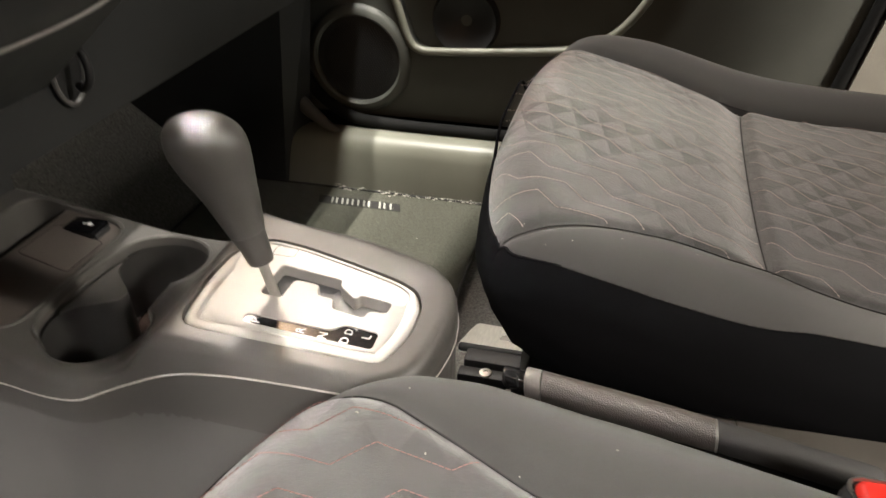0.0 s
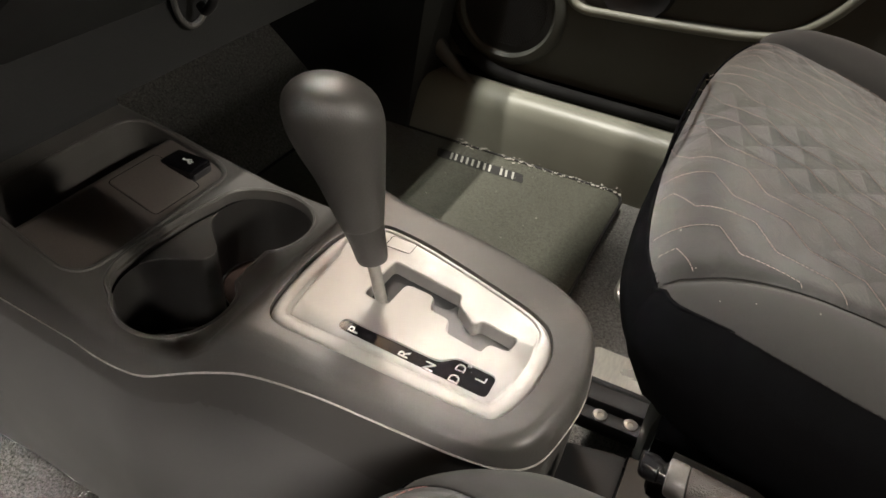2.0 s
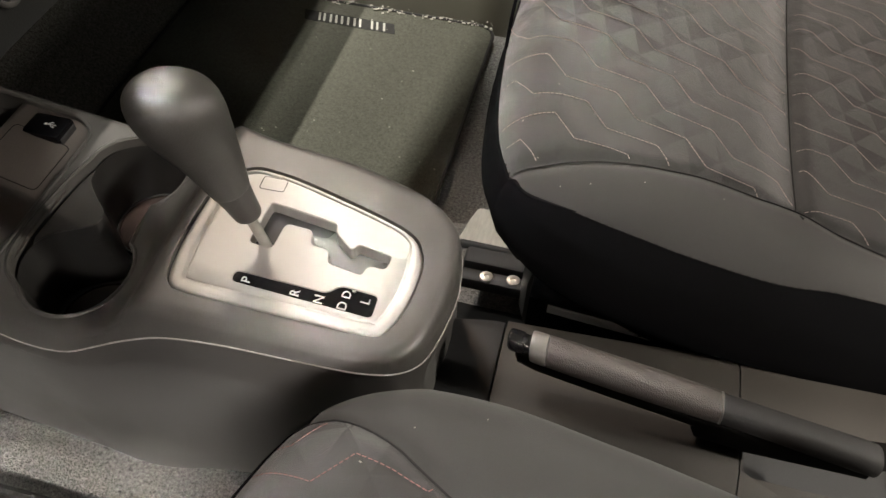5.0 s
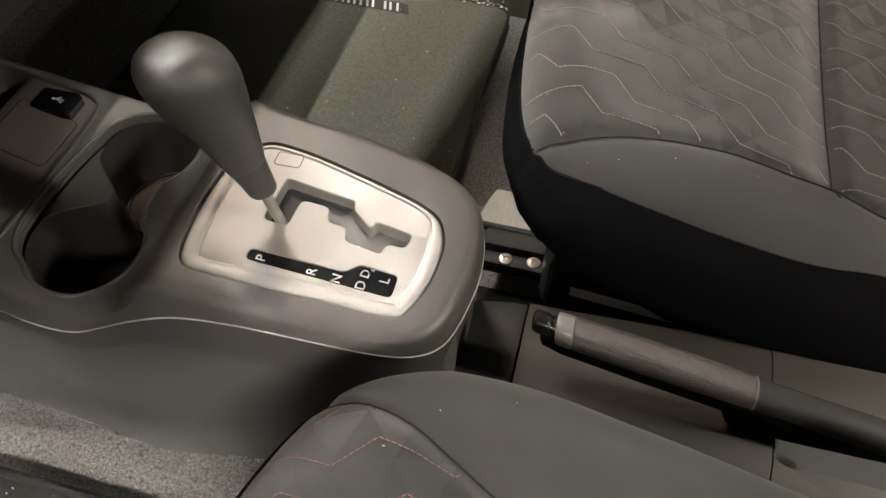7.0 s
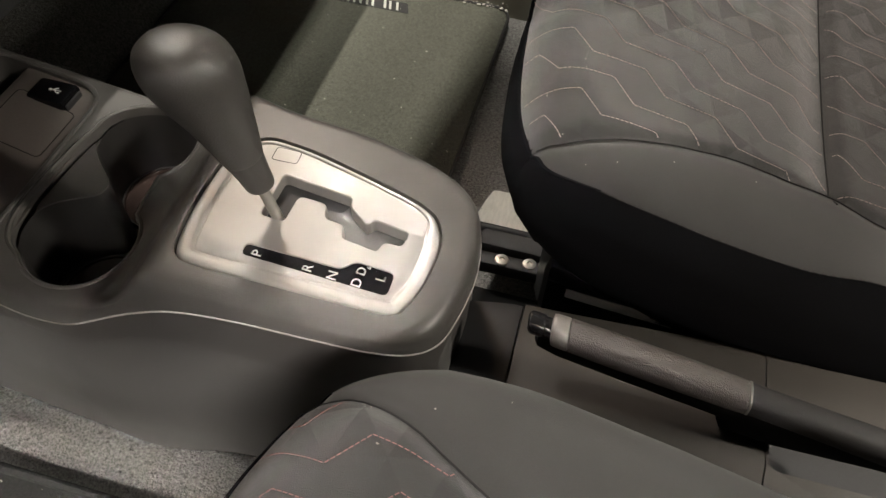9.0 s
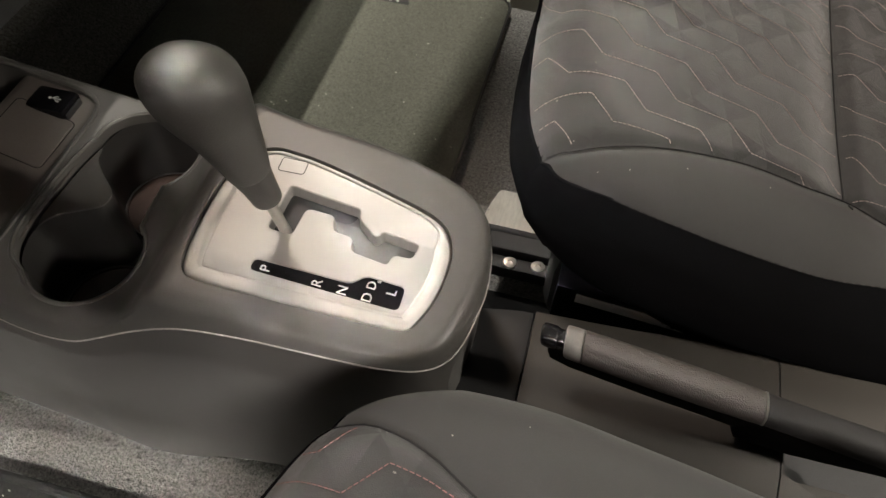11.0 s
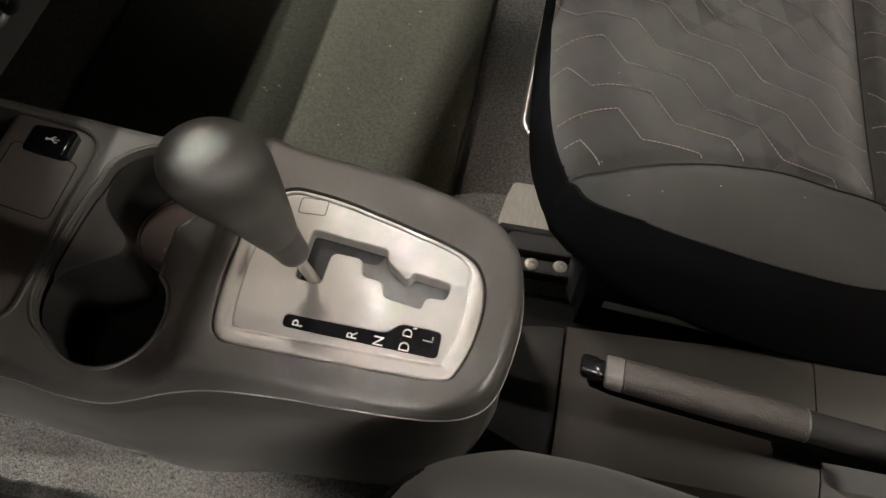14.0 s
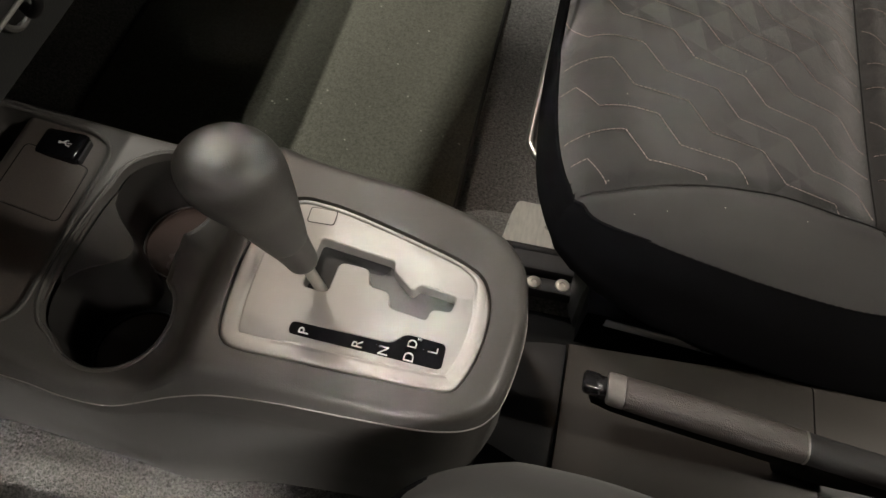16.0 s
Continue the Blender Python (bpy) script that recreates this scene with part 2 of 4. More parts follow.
def cut(bm, *cutters):
    """The solid bm without the solids cutters."""
    def solid(b):
        bmesh.ops.recalc_face_normals(b, faces=b.faces)
        me = bpy.data.meshes.new("tmp")
        b.to_mesh(me)
        b.free()
        return new("tmp", me)
    body, tools = solid(bm), [solid(c) for c in cutters]
    for t in tools:
        md = body.modifiers.new("cut", "BOOLEAN")
        md.operation, md.solver, md.object = "DIFFERENCE", "EXACT", t
    me = bpy.data.meshes.new_from_object(body.evaluated_get(bpy.context.evaluated_depsgraph_get()))
    out = bmesh.new()
    out.from_mesh(me)
    for o in (body, *tools):
        data = o.data
        bpy.data.objects.remove(o)
        bpy.data.meshes.remove(data)
    bpy.data.meshes.remove(me)
    return out


def prism(loop, z0, z1):
    return loft([[(p[0], p[1], z0) for p in loop], [(p[0], p[1], z1) for p in loop]])


def lerp(x, table):
    """Smooth look-up in a table of (x, value)."""
    xs = [r[0] for r in table]
    if x <= xs[0]:
        return table[0][1]
    if x >= xs[-1]:
        return table[-1][1]
    i = max(k for k in range(len(xs)) if xs[k] <= x)
    i = min(i, len(xs) - 2)
    t = (x - xs[i]) / (xs[i + 1] - xs[i])
    y0, y1 = table[i][1], table[i + 1][1]
    m = lambda k: (table[min(k + 1, len(xs) - 1)][1] - table[max(k - 1, 0)][1]) / (xs[min(k + 1, len(xs) - 1)] - xs[max(k - 1, 0)])
    h = xs[i + 1] - xs[i]
    return ((2 * t ** 3 - 3 * t * t + 1) * y0 + (t ** 3 - 2 * t * t + t) * h * m(i) + (-2 * t ** 3 + 3 * t * t) * y1 + (t ** 3 - t * t) * h * m(i + 1))


def pad(xs, near, far, nj, top, skirt, cols=None):
    """A pillow: stations xs with the sides near(x), far(x); top(x, y, d) with d the distance to the rim; skirt: (outward, height(x, y, z)) down the sides."""
    left, right = [(x, near(x)) for x in xs], [(x, far(x)) for x in xs]
    rim = np.array(left + right[::-1])
    a, b = rim, np.roll(rim, -1, 0)
    ab = b - a
    lab = (ab ** 2).sum(1) + 1e-12

    def dist(x, y):
        p = np.array([x, y])
        t = np.clip(((p - a) * ab).sum(1) / lab, 0, 1)
        return float(np.sqrt((((a + ab * t[:, None]) - p) ** 2).sum(1).min()))
    n, verts, faces = len(xs), [], []
    for i, x in enumerate(xs):
        for j in range(nj):
            s = 0.5 - 0.5 * math.cos(math.pi * j / (nj - 1))
            s = 0.5 * s + 0.5 * j / (nj - 1)
            y = cols(x)[j] if cols else left[i][1] + (right[i][1] - left[i][1]) * s
            d = 0.0 if i in (0, n - 1) or j in (0, nj - 1) else dist(x, y)
            verts.append((x, y, top(x, y, d)))
    for i in range(n - 1):
        for j in range(nj - 1):
            faces.append((i * nj + j, i * nj + j + 1, (i + 1) * nj + j + 1, (i + 1) * nj + j))
    loop = [i * nj for i in range(n)] + [(n - 1) * nj + j for j in range(1, nj)] + [i * nj + nj - 1 for i in range(n - 2, -1, -1)] + [j for j in range(nj - 2, 0, -1)]
    flat = [verts[k] for k in loop]
    sgn = 1 if sum(flat[i - 1][0] * flat[i][1] - flat[i][0] * flat[i - 1][1] for i in range(len(flat))) > 0 else -1
    last = loop
    for o, h in skirt:
        pts = offset(flat, o * sgn)
        base = len(verts)
        verts += [(p[0], p[1], h(q[0], q[1], q[2])) for p, q in zip(pts, flat)]
        ring = list(range(base, base + len(flat)))
        for i in range(len(ring)):
            faces.append((last[i - 1], last[i], ring[i], ring[i - 1]))
        last = ring
    faces.append(tuple(last))
    return mesh(verts, faces)


def text(name, body, size, m, mat, parent):
    cu = bpy.data.curves.new("tmp", "FONT")
    cu.body, cu.size, cu.align_x, cu.align_y, cu.extrude = body, size, "CENTER", "CENTER", 0.00015
    ob = new("tmp", cu)
    me = bpy.data.meshes.new_from_object(ob.evaluated_get(bpy.context.evaluated_depsgraph_get()))
    bpy.data.objects.remove(ob)
    bpy.data.curves.remove(cu)
    me.name = name
    me.transform(m)
    me.materials.append(mat)
    out = new(name, me)
    out.parent = parent
    return out


# ---- the cabin shell ----
def floor_height(x, y):
    z = 0.003 * noise.noise(Vector((x * 9, y * 9, 0)))
    r = math.hypot(max(0.0, 0.055 - x), max(0.0, y - 0.145))
    if y > -0.02:
        z += 0.088 * (0.5 - 0.5 * math.tanh((r - 0.096) / 0.013))
    else:
        z += 0.02 * max(0, min(1, (y + 0.16) / 0.06))
    if x < -0.45:
        z += (-(x + 0.45)) * 0.9
    return z


nx, ny = 240, 180
fv = [(-1.0 + 2.3 * i / nx, -0.72 + 1.42 * j / ny) for i in range(nx + 1) for j in range(ny + 1)]
part("floor", mesh([(x, y, floor_height(x, y)) for x, y in fv], [(i * (ny + 1) + j, i * (ny + 1) + j + 1, (i + 1) * (ny + 1) + j + 1, (i + 1) * (ny + 1) + j) for i in range(nx) for j in range(ny)]), CARPET)
tagged(bpy.data.objects["floor"], "grey flecked carpet over the car floor", "carpet", kind="structure")

# unseen roof, its bowed front edge placed to cut the lamp light; windscreen, side windows and the driver's doorway stay
# open
roof = [(-0.170 + 0.15 * y * y - 0.035 * max(0.0, min(1.0, (0.26 - y) / 0.14)), y) for y in np.linspace(-0.62, 0.66, 31)] + [(1.1, 0.66), (1.1, -0.62)]
part("ceiling", join(prism(roof, 1.13, 1.17)), ROOF, smooth=False)
tagged(bpy.data.objects["ceiling"], "unseen pale roof, its front edge set to cut the lamp light", "ceiling", kind="structure")
part("wall_rear", box(1.3, 1.34, -0.75, 0.8, 0, 0.62), ROOF, smooth=False)
tagged(bpy.data.objects["wall_rear"], "plain trim below the rear window", "wall", kind="structure")
part("wall_front", box(-1.02, -0.98, -0.75, 0.8, -0.02, 0.76), DASH, smooth=False)
tagged(bpy.data.objects["wall_front"], "dark bulkhead behind the dashboard", "wall", kind="structure")


def extrude_x(profile, x0, x1, n=2):
    return loft([[(x0 + (x1 - x0) * k / (n - 1), y, z) for y, z in profile] for k in range(n)])


def extrude_y(profile, y0, y1, n=2):
    return loft([[(x, y0 + (y1 - y0) * k / (n - 1), z) for x, z in profile] for k in range(n)])


sill = [(0.668, -0.02), (0.672, 0.04), (0.676, 0.078), (0.681, 0.094), (0.690, 0.103), (0.702, 0.106), (0.722, 0.107), (0.722, -0.02)]
part("sill_trim", extrude_x(sill, -0.9, 1.2), SILL)
tagged(bpy.data.objects["sill_trim"], "grey plastic door sill trim beside the floor", "sill trim", kind="structure")
part("door_seal", tube(spline([(-0.40, 0.738, 0.66), (-0.375, 0.736, 0.40), (-0.355, 0.732, 0.26), (-0.325, 0.729, 0.175), (-0.27, 0.727, 0.130), (-0.20, 0.726, 0.116), (0.0, 0.726, 0.114), (0.30, 0.726, 0.114), (0.455, 0.726, 0.118), (0.475, 0.735, 0.20), (0.54, 0.735, 0.50), (0.575, 0.735, 0.66)], 6), 0.010, 10), RUBBER)
tagged(bpy.data.objects["door_seal"], "black rubber door seal above the sill", "seal", kind="structure")
part("wall_side", box(-1.0, 0.66, 0.805, 0.84, 0.0, 0.66), RUBBER, smooth=False)
tagged(bpy.data.objects["wall_side"], "dark outer skin behind the door", "wall", kind="structure")
part("wall_upper", box(0.60, 1.3, 0.74, 0.80, 0.10, 0.66), ROOF, smooth=False)
tagged(bpy.data.objects["wall_upper"], "plain trim closing the rear side", "wall", kind="structure")
part("pillar_trim", loft([[(0.468, 0.728, 0.10), (0.66, 0.728, 0.10), (0.66, 0.82, 0.10), (0.468, 0.82, 0.10)], [(0.580, 0.715, 0.66), (0.70, 0.715, 0.66), (0.70, 0.82, 0.66), (0.580, 0.82, 0.66)], [(0.62, 0.62, 1.13), (0.70, 0.62, 1.13), (0.70, 0.68, 1.13), (0.62, 0.68, 1.13)]]), PALE)
tagged(bpy.data.objects["pillar_trim"], "pale grey pillar trim behind the door", "pillar", kind="structure")

# ---- passenger door ----
door = thing("door", "closed dark grey plastic passenger door with speaker and pocket", "car door", at=(0, 0.74, 0.12))
door.matrix_world = Matrix.Identity(4)
pocket = rounded([(-0.145, 0.236), (0.135, 0.262), (0.215, 0.345), (0.23, 0.40), (-0.20, 0.40)], 0.03, 6)
rot = lambda loop, y: [(p[0], y, p[1]) for p in loop]
outline = rounded([(-0.70, 0.122), (0.452, 0.122), (0.520, 0.45), (0.560, 0.66), (-0.70, 0.66)], 0.02, 5)
panel = cut(loft([rot(offset(outline, -0.008), 0.738), rot(offset(outline, -0.002), 0.741), rot(outline, 0.747), rot(outline, 0.80)]), loft([rot(pocket, 0.72), rot(pocket, 0.775)]))
part("panel", panel, DOOR, door)
part("pocket_back", join(loft([rot(offset(pocket, 0.002), 0.768), rot(offset(pocket, 0.002), 0.778)])), DOOR, door, "shallow door pocket")
lip = [(p[0], 0.735, p[1]) for p in spline([(-0.205, 0.40), (-0.172, 0.315), (-0.155, 0.262), (-0.135, 0.243), (-0.09, 0.243), (0.0, 0.249), (0.09, 0.258), (0.14, 0.272), (0.18, 0.305), (0.215, 0.36), (0.24, 0.42)], 6)]
part("pocket_trim", tube(lip, 0.0065, 10), SILL, door, "pale trim round the pocket")


def ring_y(cx, cz, y, r, n=48):
    return [(cx + r * math.cos(2 * math.pi * k / n), y, cz + r * math.sin(2 * math.pi * k / n)) for k in range(n)]


SPK = (-0.240, 0.220)
part("speaker_ring", loft([ring_y(*SPK, 0.742, 0.090), ring_y(*SPK, 0.733, 0.088), ring_y(*SPK, 0.728, 0.082), ring_y(*SPK, 0.727, 0.074), ring_y(*SPK, 0.731, 0.070), ring_y(*SPK, 0.742, 0.069)], caps=False), DOOR, door)
grille = part("speaker_grille", loft([ring_y(*SPK, 0.737, 0.070), ring_y(*SPK, 0.735, 0.062), ring_y(*SPK, 0.734, 0.04), ring_y(*SPK, 0.7335, 0.001)], caps=False), DASH, door, "perforated speaker grille")
dots = []
for i in range(-14, 15):
    for j in range(-14, 15):
        x, z = i * 0.0046 + (j % 2) * 0.0023, j * 0.0040
        if math.hypot(x, z) < 0.060:
            dots.append((SPK[0] + x, SPK[1] + z))
dv, df = [], []
for x, z in dots:
    b0 = len(dv)
    dv += [(x + 0.0013 * math.cos(k * math.pi / 3), 0.7325, z + 0.0013 * math.sin(k * math.pi / 3)) for k in range(6)] + [(x + 0.0013 * math.cos(k * math.pi / 3), 0.736, z + 0.0013 * math.sin(k * math.pi / 3)) for k in range(6)]
    df += [tuple(b0 + k for k in range(6))] + [(b0 + k, b0 + (k + 1) % 6, b0 + 6 + (k + 1) % 6, b0 + 6 + k) for k in range(6)]
ho = part("speaker_holes", mesh(dv, df), BLACK, door, smooth=False)
ho["kind"] = "stuff"
part("bottle_holder", loft([ring_y(-0.068, 0.285, 0.765, 0.055), ring_y(-0.068, 0.285, 0.752, 0.050), ring_y(-0.068, 0.285, 0.760, 0.040), ring_y(-0.068, 0.285, 0.770, 0.001)], caps=False), BLACK, door)

# ---- dashboard ----
dash = thing("dashboard", "dark textured plastic dashboard with glove box", "dashboard")
prof = [(-0.235, 0.370), (-0.232, 0.40), (-0.236, 0.60), (-0.27, 0.70), (-0.36, 0.75), (-0.97, 0.78), (-0.97, 0.30), (-0.50, 0.36)]
part("fascia", extrude_y(prof, -0.105, 0.735), DASH, dash)
part("fascia", extrude_y([(max(x - 0.095, -0.97), z) for x, z in prof], -0.70, -0.107), DASH, dash)
part("kick_panel", loft([[(-0.97, 0.60, 0.0), (-0.36, 0.665, 0.0), (-0.34, 0.72, 0.0), (-0.97, 0.72, 0.0)], [(-0.97, 0.60, 0.4), (-0.33, 0.665, 0.4), (-0.30, 0.72, 0.4), (-0.97, 0.72, 0.4)]]), DASH, dash)
stack = [(-0.335, -0.075), (-0.335, 0.085), (-0.9, 0.11), (-0.9, -0.11)]
part("console_front", prism(stack, 0.2, 0.5), DASH, dash)
cp = [(-0.150, 0.488), (-0.137, 0.52), (-0.140, 0.60), (-0.16, 0.70), (-0.30, 0.75), (-0.30, 0.42), (-0.236, 0.415)]
part("centre_panel", loft([[(x - 0.03, y, z) for x, z in cp] if e else [(x, y, z) for x, z in cp] for y, e in ((-0.13, 1), (-0.115, 0), (0.045, 0), (0.075, 1))]), DASH, dash)
part("panel_trim", tube(spline([(-0.170, -0.128, 0.492), (-0.152, -0.112, 0.488), (-0.1505, -0.073, 0.487), (-0.1505, -0.046, 0.487), (-0.1500, -0.014, 0.488), (-0.1480, 0.022, 0.492), (-0.150, 0.044, 0.498), (-0.165, 0.060, 0.51)], 6), 0.0016, 8), SILVER, dash, "thin silver trim line")
hook = spline([(-0.228, 0.069, 0.440), (-0.216, 0.067, 0.441), (-0.209, 0.065, 0.433), (-0.208, 0.063, 0.420), (-0.214, 0.062, 0.412), (-0.220, 0.064, 0.414)], 6)
part("bag_hook", tube(hook, 0.0034, 10), BLACK, dash, "small black bag hook")
part("hook_ring", tube([(-0.2285, 0.066 + 0.0175 * math.cos(a), 0.425 + 0.0275 * math.sin(a)) for a in np.linspace(0, 2 * math.pi, 33)], 0.0022, 8), PANEL, dash, "oval ring round the hook")
part("hook_plate", loft([[(-0.238, 0.066 + 0.018 * math.cos(a), 0.425 + 0.028 * math.sin(a)) for a in np.linspace(0, 2 * math.pi, 24, endpoint=False)], [(-0.229, 0.066 + 0.015 * math.cos(a), 0.425 + 0.025 * math.sin(a)) for a in np.linspace(0, 2 * math.pi, 24, endpoint=False)]]), BLACK, dash)

trim_path = spline([(-0.43, 0.725, 0.66), (-0.405, 0.72, 0.40), (-0.385, 0.715, 0.26), (-0.350, 0.710, 0.165), (-0.300, 0.706, 0.118), (-0.262, 0.700, 0.100)], 6)
part("footwell_trim", tube(trim_path, [0.016 - 0.012 * max(0.0, (k - 16) / 14) for k in range(len(trim_path))], 12), PANEL, dash, "rounded trim beside the footwell")

# ---- steering wheel ----
wheel = thing("steering_wheel", "dark leather steering wheel in front of the driver seat", "steering wheel")
WC, WU = Vector((-0.085, -0.385, 0.60)), Vector((-0.42, 0, 0.908))
wp = lambda r, a, n=0.0: WC + Vector((0, r * math.cos(a), 0)) + WU * (r * math.sin(a)) + Vector((0.908, 0, 0.42)) * n
wr = []
for k in range(96):
    a = 2 * math.pi * k / 96
    wr.append([wp(0.185 + 0.0155 * math.cos(b), a, 0.0145 * math.sin(b)) for b in (2 * math.pi * j / 20 for j in range(20))])
part("rim", loft(wr + [wr[0]], caps=False), LEATHER, wheel)
hubr = [[wp(r, 2 * math.pi * k / 40, n) for k in range(40)] for r, n in ((0.045, -0.06), (0.07, -0.03), (0.075, 0.0), (0.06, 0.012), (0.001, 0.016))]
part("hub", loft(hubr, caps=False), BLACK, wheel)
for a0 in (0.0, math.pi, -math.pi / 2):
    part("spoke", loft([[wp(0.06, a0 - 0.35, -0.01), wp(0.06, a0 + 0.35, -0.01), wp(0.06, a0 + 0.35, 0.006), wp(0.06, a0 - 0.35, 0.006)], [wp(0.178, a0 - 0.09, -0.006), wp(0.178, a0 + 0.09, -0.006), wp(0.178, a0 + 0.09, 0.006), wp(0.178, a0 - 0.09, 0.006)]]), BLACK, wheel)
part("column", tube([WC - Vector((0.908, 0, 0.42)) * 0.03, WC - Vector((0.908, 0, 0.42)) * 0.30], 0.045, 20), BLACK, wheel)

# ---- centre console ----
console = thing("centre_console", "dark grey plastic centre console with cup holders", "console")
Z_TOP = [(-0.34, 0.300), (-0.30, 0.293), (-0.25, 0.282), (-0.215, 0.2745), (-0.19, 0.2695), (-0.15, 0.268), (-0.125, 0.272), (-0.105, 0.286), (-0.088, 0.298), (-0.065, 0.304), (0.0, 0.300), (0.05, 0.297), (0.094, 0.293)]
Z_LIP = [(-0.34, 0.250), (-0.21, 0.248), (-0.17, 0.248), (-0.15, 0.250), (-0.13, 0.259), (-0.11, 0.267), (-0.08, 0.278), (-0.04, 0.284), (0.0, 0.285), (0.04, 0.283), (0.07, 0.278), (0.0935, 0.270)]
NEAR = [(-0.34, -0.086), (-0.21, -0.0945), (-0.19, -0.0972), (-0.17, -0.0985), (-0.15, -0.0975), (-0.13, -0.0942), (-0.11, -0.0893), (-0.08, -0.0858), (-0.04, -0.0845), (0.0, -0.0838), (0.04, -0.0815), (0.060, -0.0775), (0.072, -0.0720), (0.081, -0.0635), (0.0870, -0.0510), (0.0912, -0.0300), (0.0935, -0.010)]
FAR = [(-0.34, 0.095), (-0.23, 0.100), (-0.15, 0.100), (-0.10, 0.088), (-0.06, 0.079), (0.0, 0.074), (0.04, 0.066), (0.065, 0.057), (0.080, 0.046), (0.088, 0.034), (0.0915, 0.020), (0.0935, 0.004)]
P_Z = lambda x, y: 0.302 - 0.078 * x + 0.06 * y
console_xs = list(np.linspace(-0.44, 0.04, 72)) + list(0.04 + 0.0535 * np.sin(np.linspace(0, math.pi / 2, 22)[1:]))


def console_top(x, y, d):
    f = (1 - (1 - d / 0.0115) ** 2.5) ** 0.4 if d < 0.0115 else 1.0
    w = max(0.0, min(1.0, (x + 0.115) / 0.03))
    w = w * w * (3 - 2 * w)
    zt = lerp(x, Z_TOP) * (1 - w) + (P_Z(x, y) + 0.0005) * w
    zl = lerp(x, Z_LIP) + 0.0022
    return zl + (zt - zl) * f


shell = pad(console_xs, lambda x: lerp(x, NEAR), lambda x: lerp(x, FAR), 44, console_top, [(0.0003, lambda x, y, z: z - 0.0014), (-0.0010, lambda x, y, z: z - 0.0024), (-0.0045, lambda x, y, z: 0.19)])
CUP1, CUP2, CUP_R = (-0.167, -0.045), (-0.171, 0.051), 0.0375


arc = lambda c, a, b, n: [(c[0] + CUP_R * math.cos(t), c[1] + CUP_R * math.sin(t)) for t in np.linspace(radians(a), radians(b), n)]
FRONT = [tuple(p) for p in spline([(-0.2062, 0.0382), (-0.2020, 0.0320), (-0.1930, 0.0230), (-0.1830, 0.0142), (-0.1788, 0.0080), (-0.1788, 0.0020), (-0.1818, -0.0035), (-0.1955, -0.0117), (-0.2050, -0.0178), (-0.2115, -0.0265), (-0.2130, -0.0370), (-0.2112, -0.0490), (-0.2060, -0.0600), (-0.1985, -0.0662)], 3)]
RIDGE = [tuple(p) for p in spline([(-0.2084, 0.0477), (-0.2110, 0.0350), (-0.2135, 0.0100), (-0.2148, -0.0180), (-0.2143, -0.0370), (-0.2121, -0.0500), (-0.2066, -0.0610), (-0.1985, -0.0667)], 4)]
back = arc(CUP1, 218, 412, 36) + [(-0.146, 0.002), (-0.146, 0.010)]
cups = ccw(back + arc(CUP2, -50, 198, 38) + FRONT[1:-1])
hull = ccw(back + arc(CUP2, -50, 184, 36) + RIDGE[1:-1])
PLATE = spline([(-0.0855, -0.004), (-0.083, 0.016), (-0.074, 0.034), (-0.063, 0.0425), (-0.048, 0.0435), (-0.0224, 0.0405), (0.0309, 0.029), (0.054, 0.0215), (0.064, 0.0125), (0.0692, -0.004), (0.0678, -0.030), (0.0610, -0.052), (0.0526, -0.0597), (0.0216, -0.0618), (-0.028, -0.0632), (-0.069, -0.0643), (-0.0795, -0.0605), (-0.0838, -0.0515), (-0.0858, -0.0306)], 5, True)
PLATE = ccw(PLATE)
TRAY = ccw(rounded([(-0.2225, 0.084), (-0.2225, -0.072), (-0.316, -0.060), (-0.316, 0.082)], 0.022, 8))
shell = cut(shell, prism(hull, 0.1, 0.4), prism(offset(PLATE, 0.001), 0.285, 0.4), prism(TRAY, 0.1, 0.4))
part("top_shell", shell, CONSOLE, console)
deck = lambda x, y: console_top(x, y, 1)
part("cup_holder", join(sweep(hull, [(0.0034, 0.0001), (0.0026, 0.0009), (0.0013, 0.0011), (0.0005, 0.0004), (0.0, -0.0014), (-0.0004, -0.008)], lambda x, y: deck(x, y))), CONSOLE, console, "raised rim round the cup holders")
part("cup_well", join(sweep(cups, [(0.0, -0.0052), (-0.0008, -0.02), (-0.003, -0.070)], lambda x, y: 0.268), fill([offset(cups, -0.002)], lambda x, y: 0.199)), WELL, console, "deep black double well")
web = ccw([p for p in FRONT if p[1] > -0.030] + [p for p in RIDGE if p[1] > -0.028][::-1])
part("cup_shelf", join(fill([web], lambda x, y: 0.2635), sweep(web, [(0.0, -0.0), (0.0002, -0.0012)], lambda x, y: 0.2635)), CONSOLE, console, "small shelf between the cup wells")
for c in (CUP1, CUP2):
    ring = lambda r, z: [(c[0] + r * math.cos(a), c[1] + r * math.sin(a), z) for a in np.linspace(0, 2 * math.pi, 48, endpoint=False)]
    part("cup_ring", tube(ring(0.0338, 0.2066) + [ring(0.0338, 0.2066)[0]], 0.0007, 6), COLLAR, console, "thin lighter ring round the cup base")
    part("cup_floor", loft([ring(0.0335, 0.199), ring(0.0335, 0.2062), ring(0.0327, 0.2064), ring(0.0322, 0.2052), ring(0.002, 0.2050)], caps=False), CUPFLOOR, console, "brownish cup holder base")
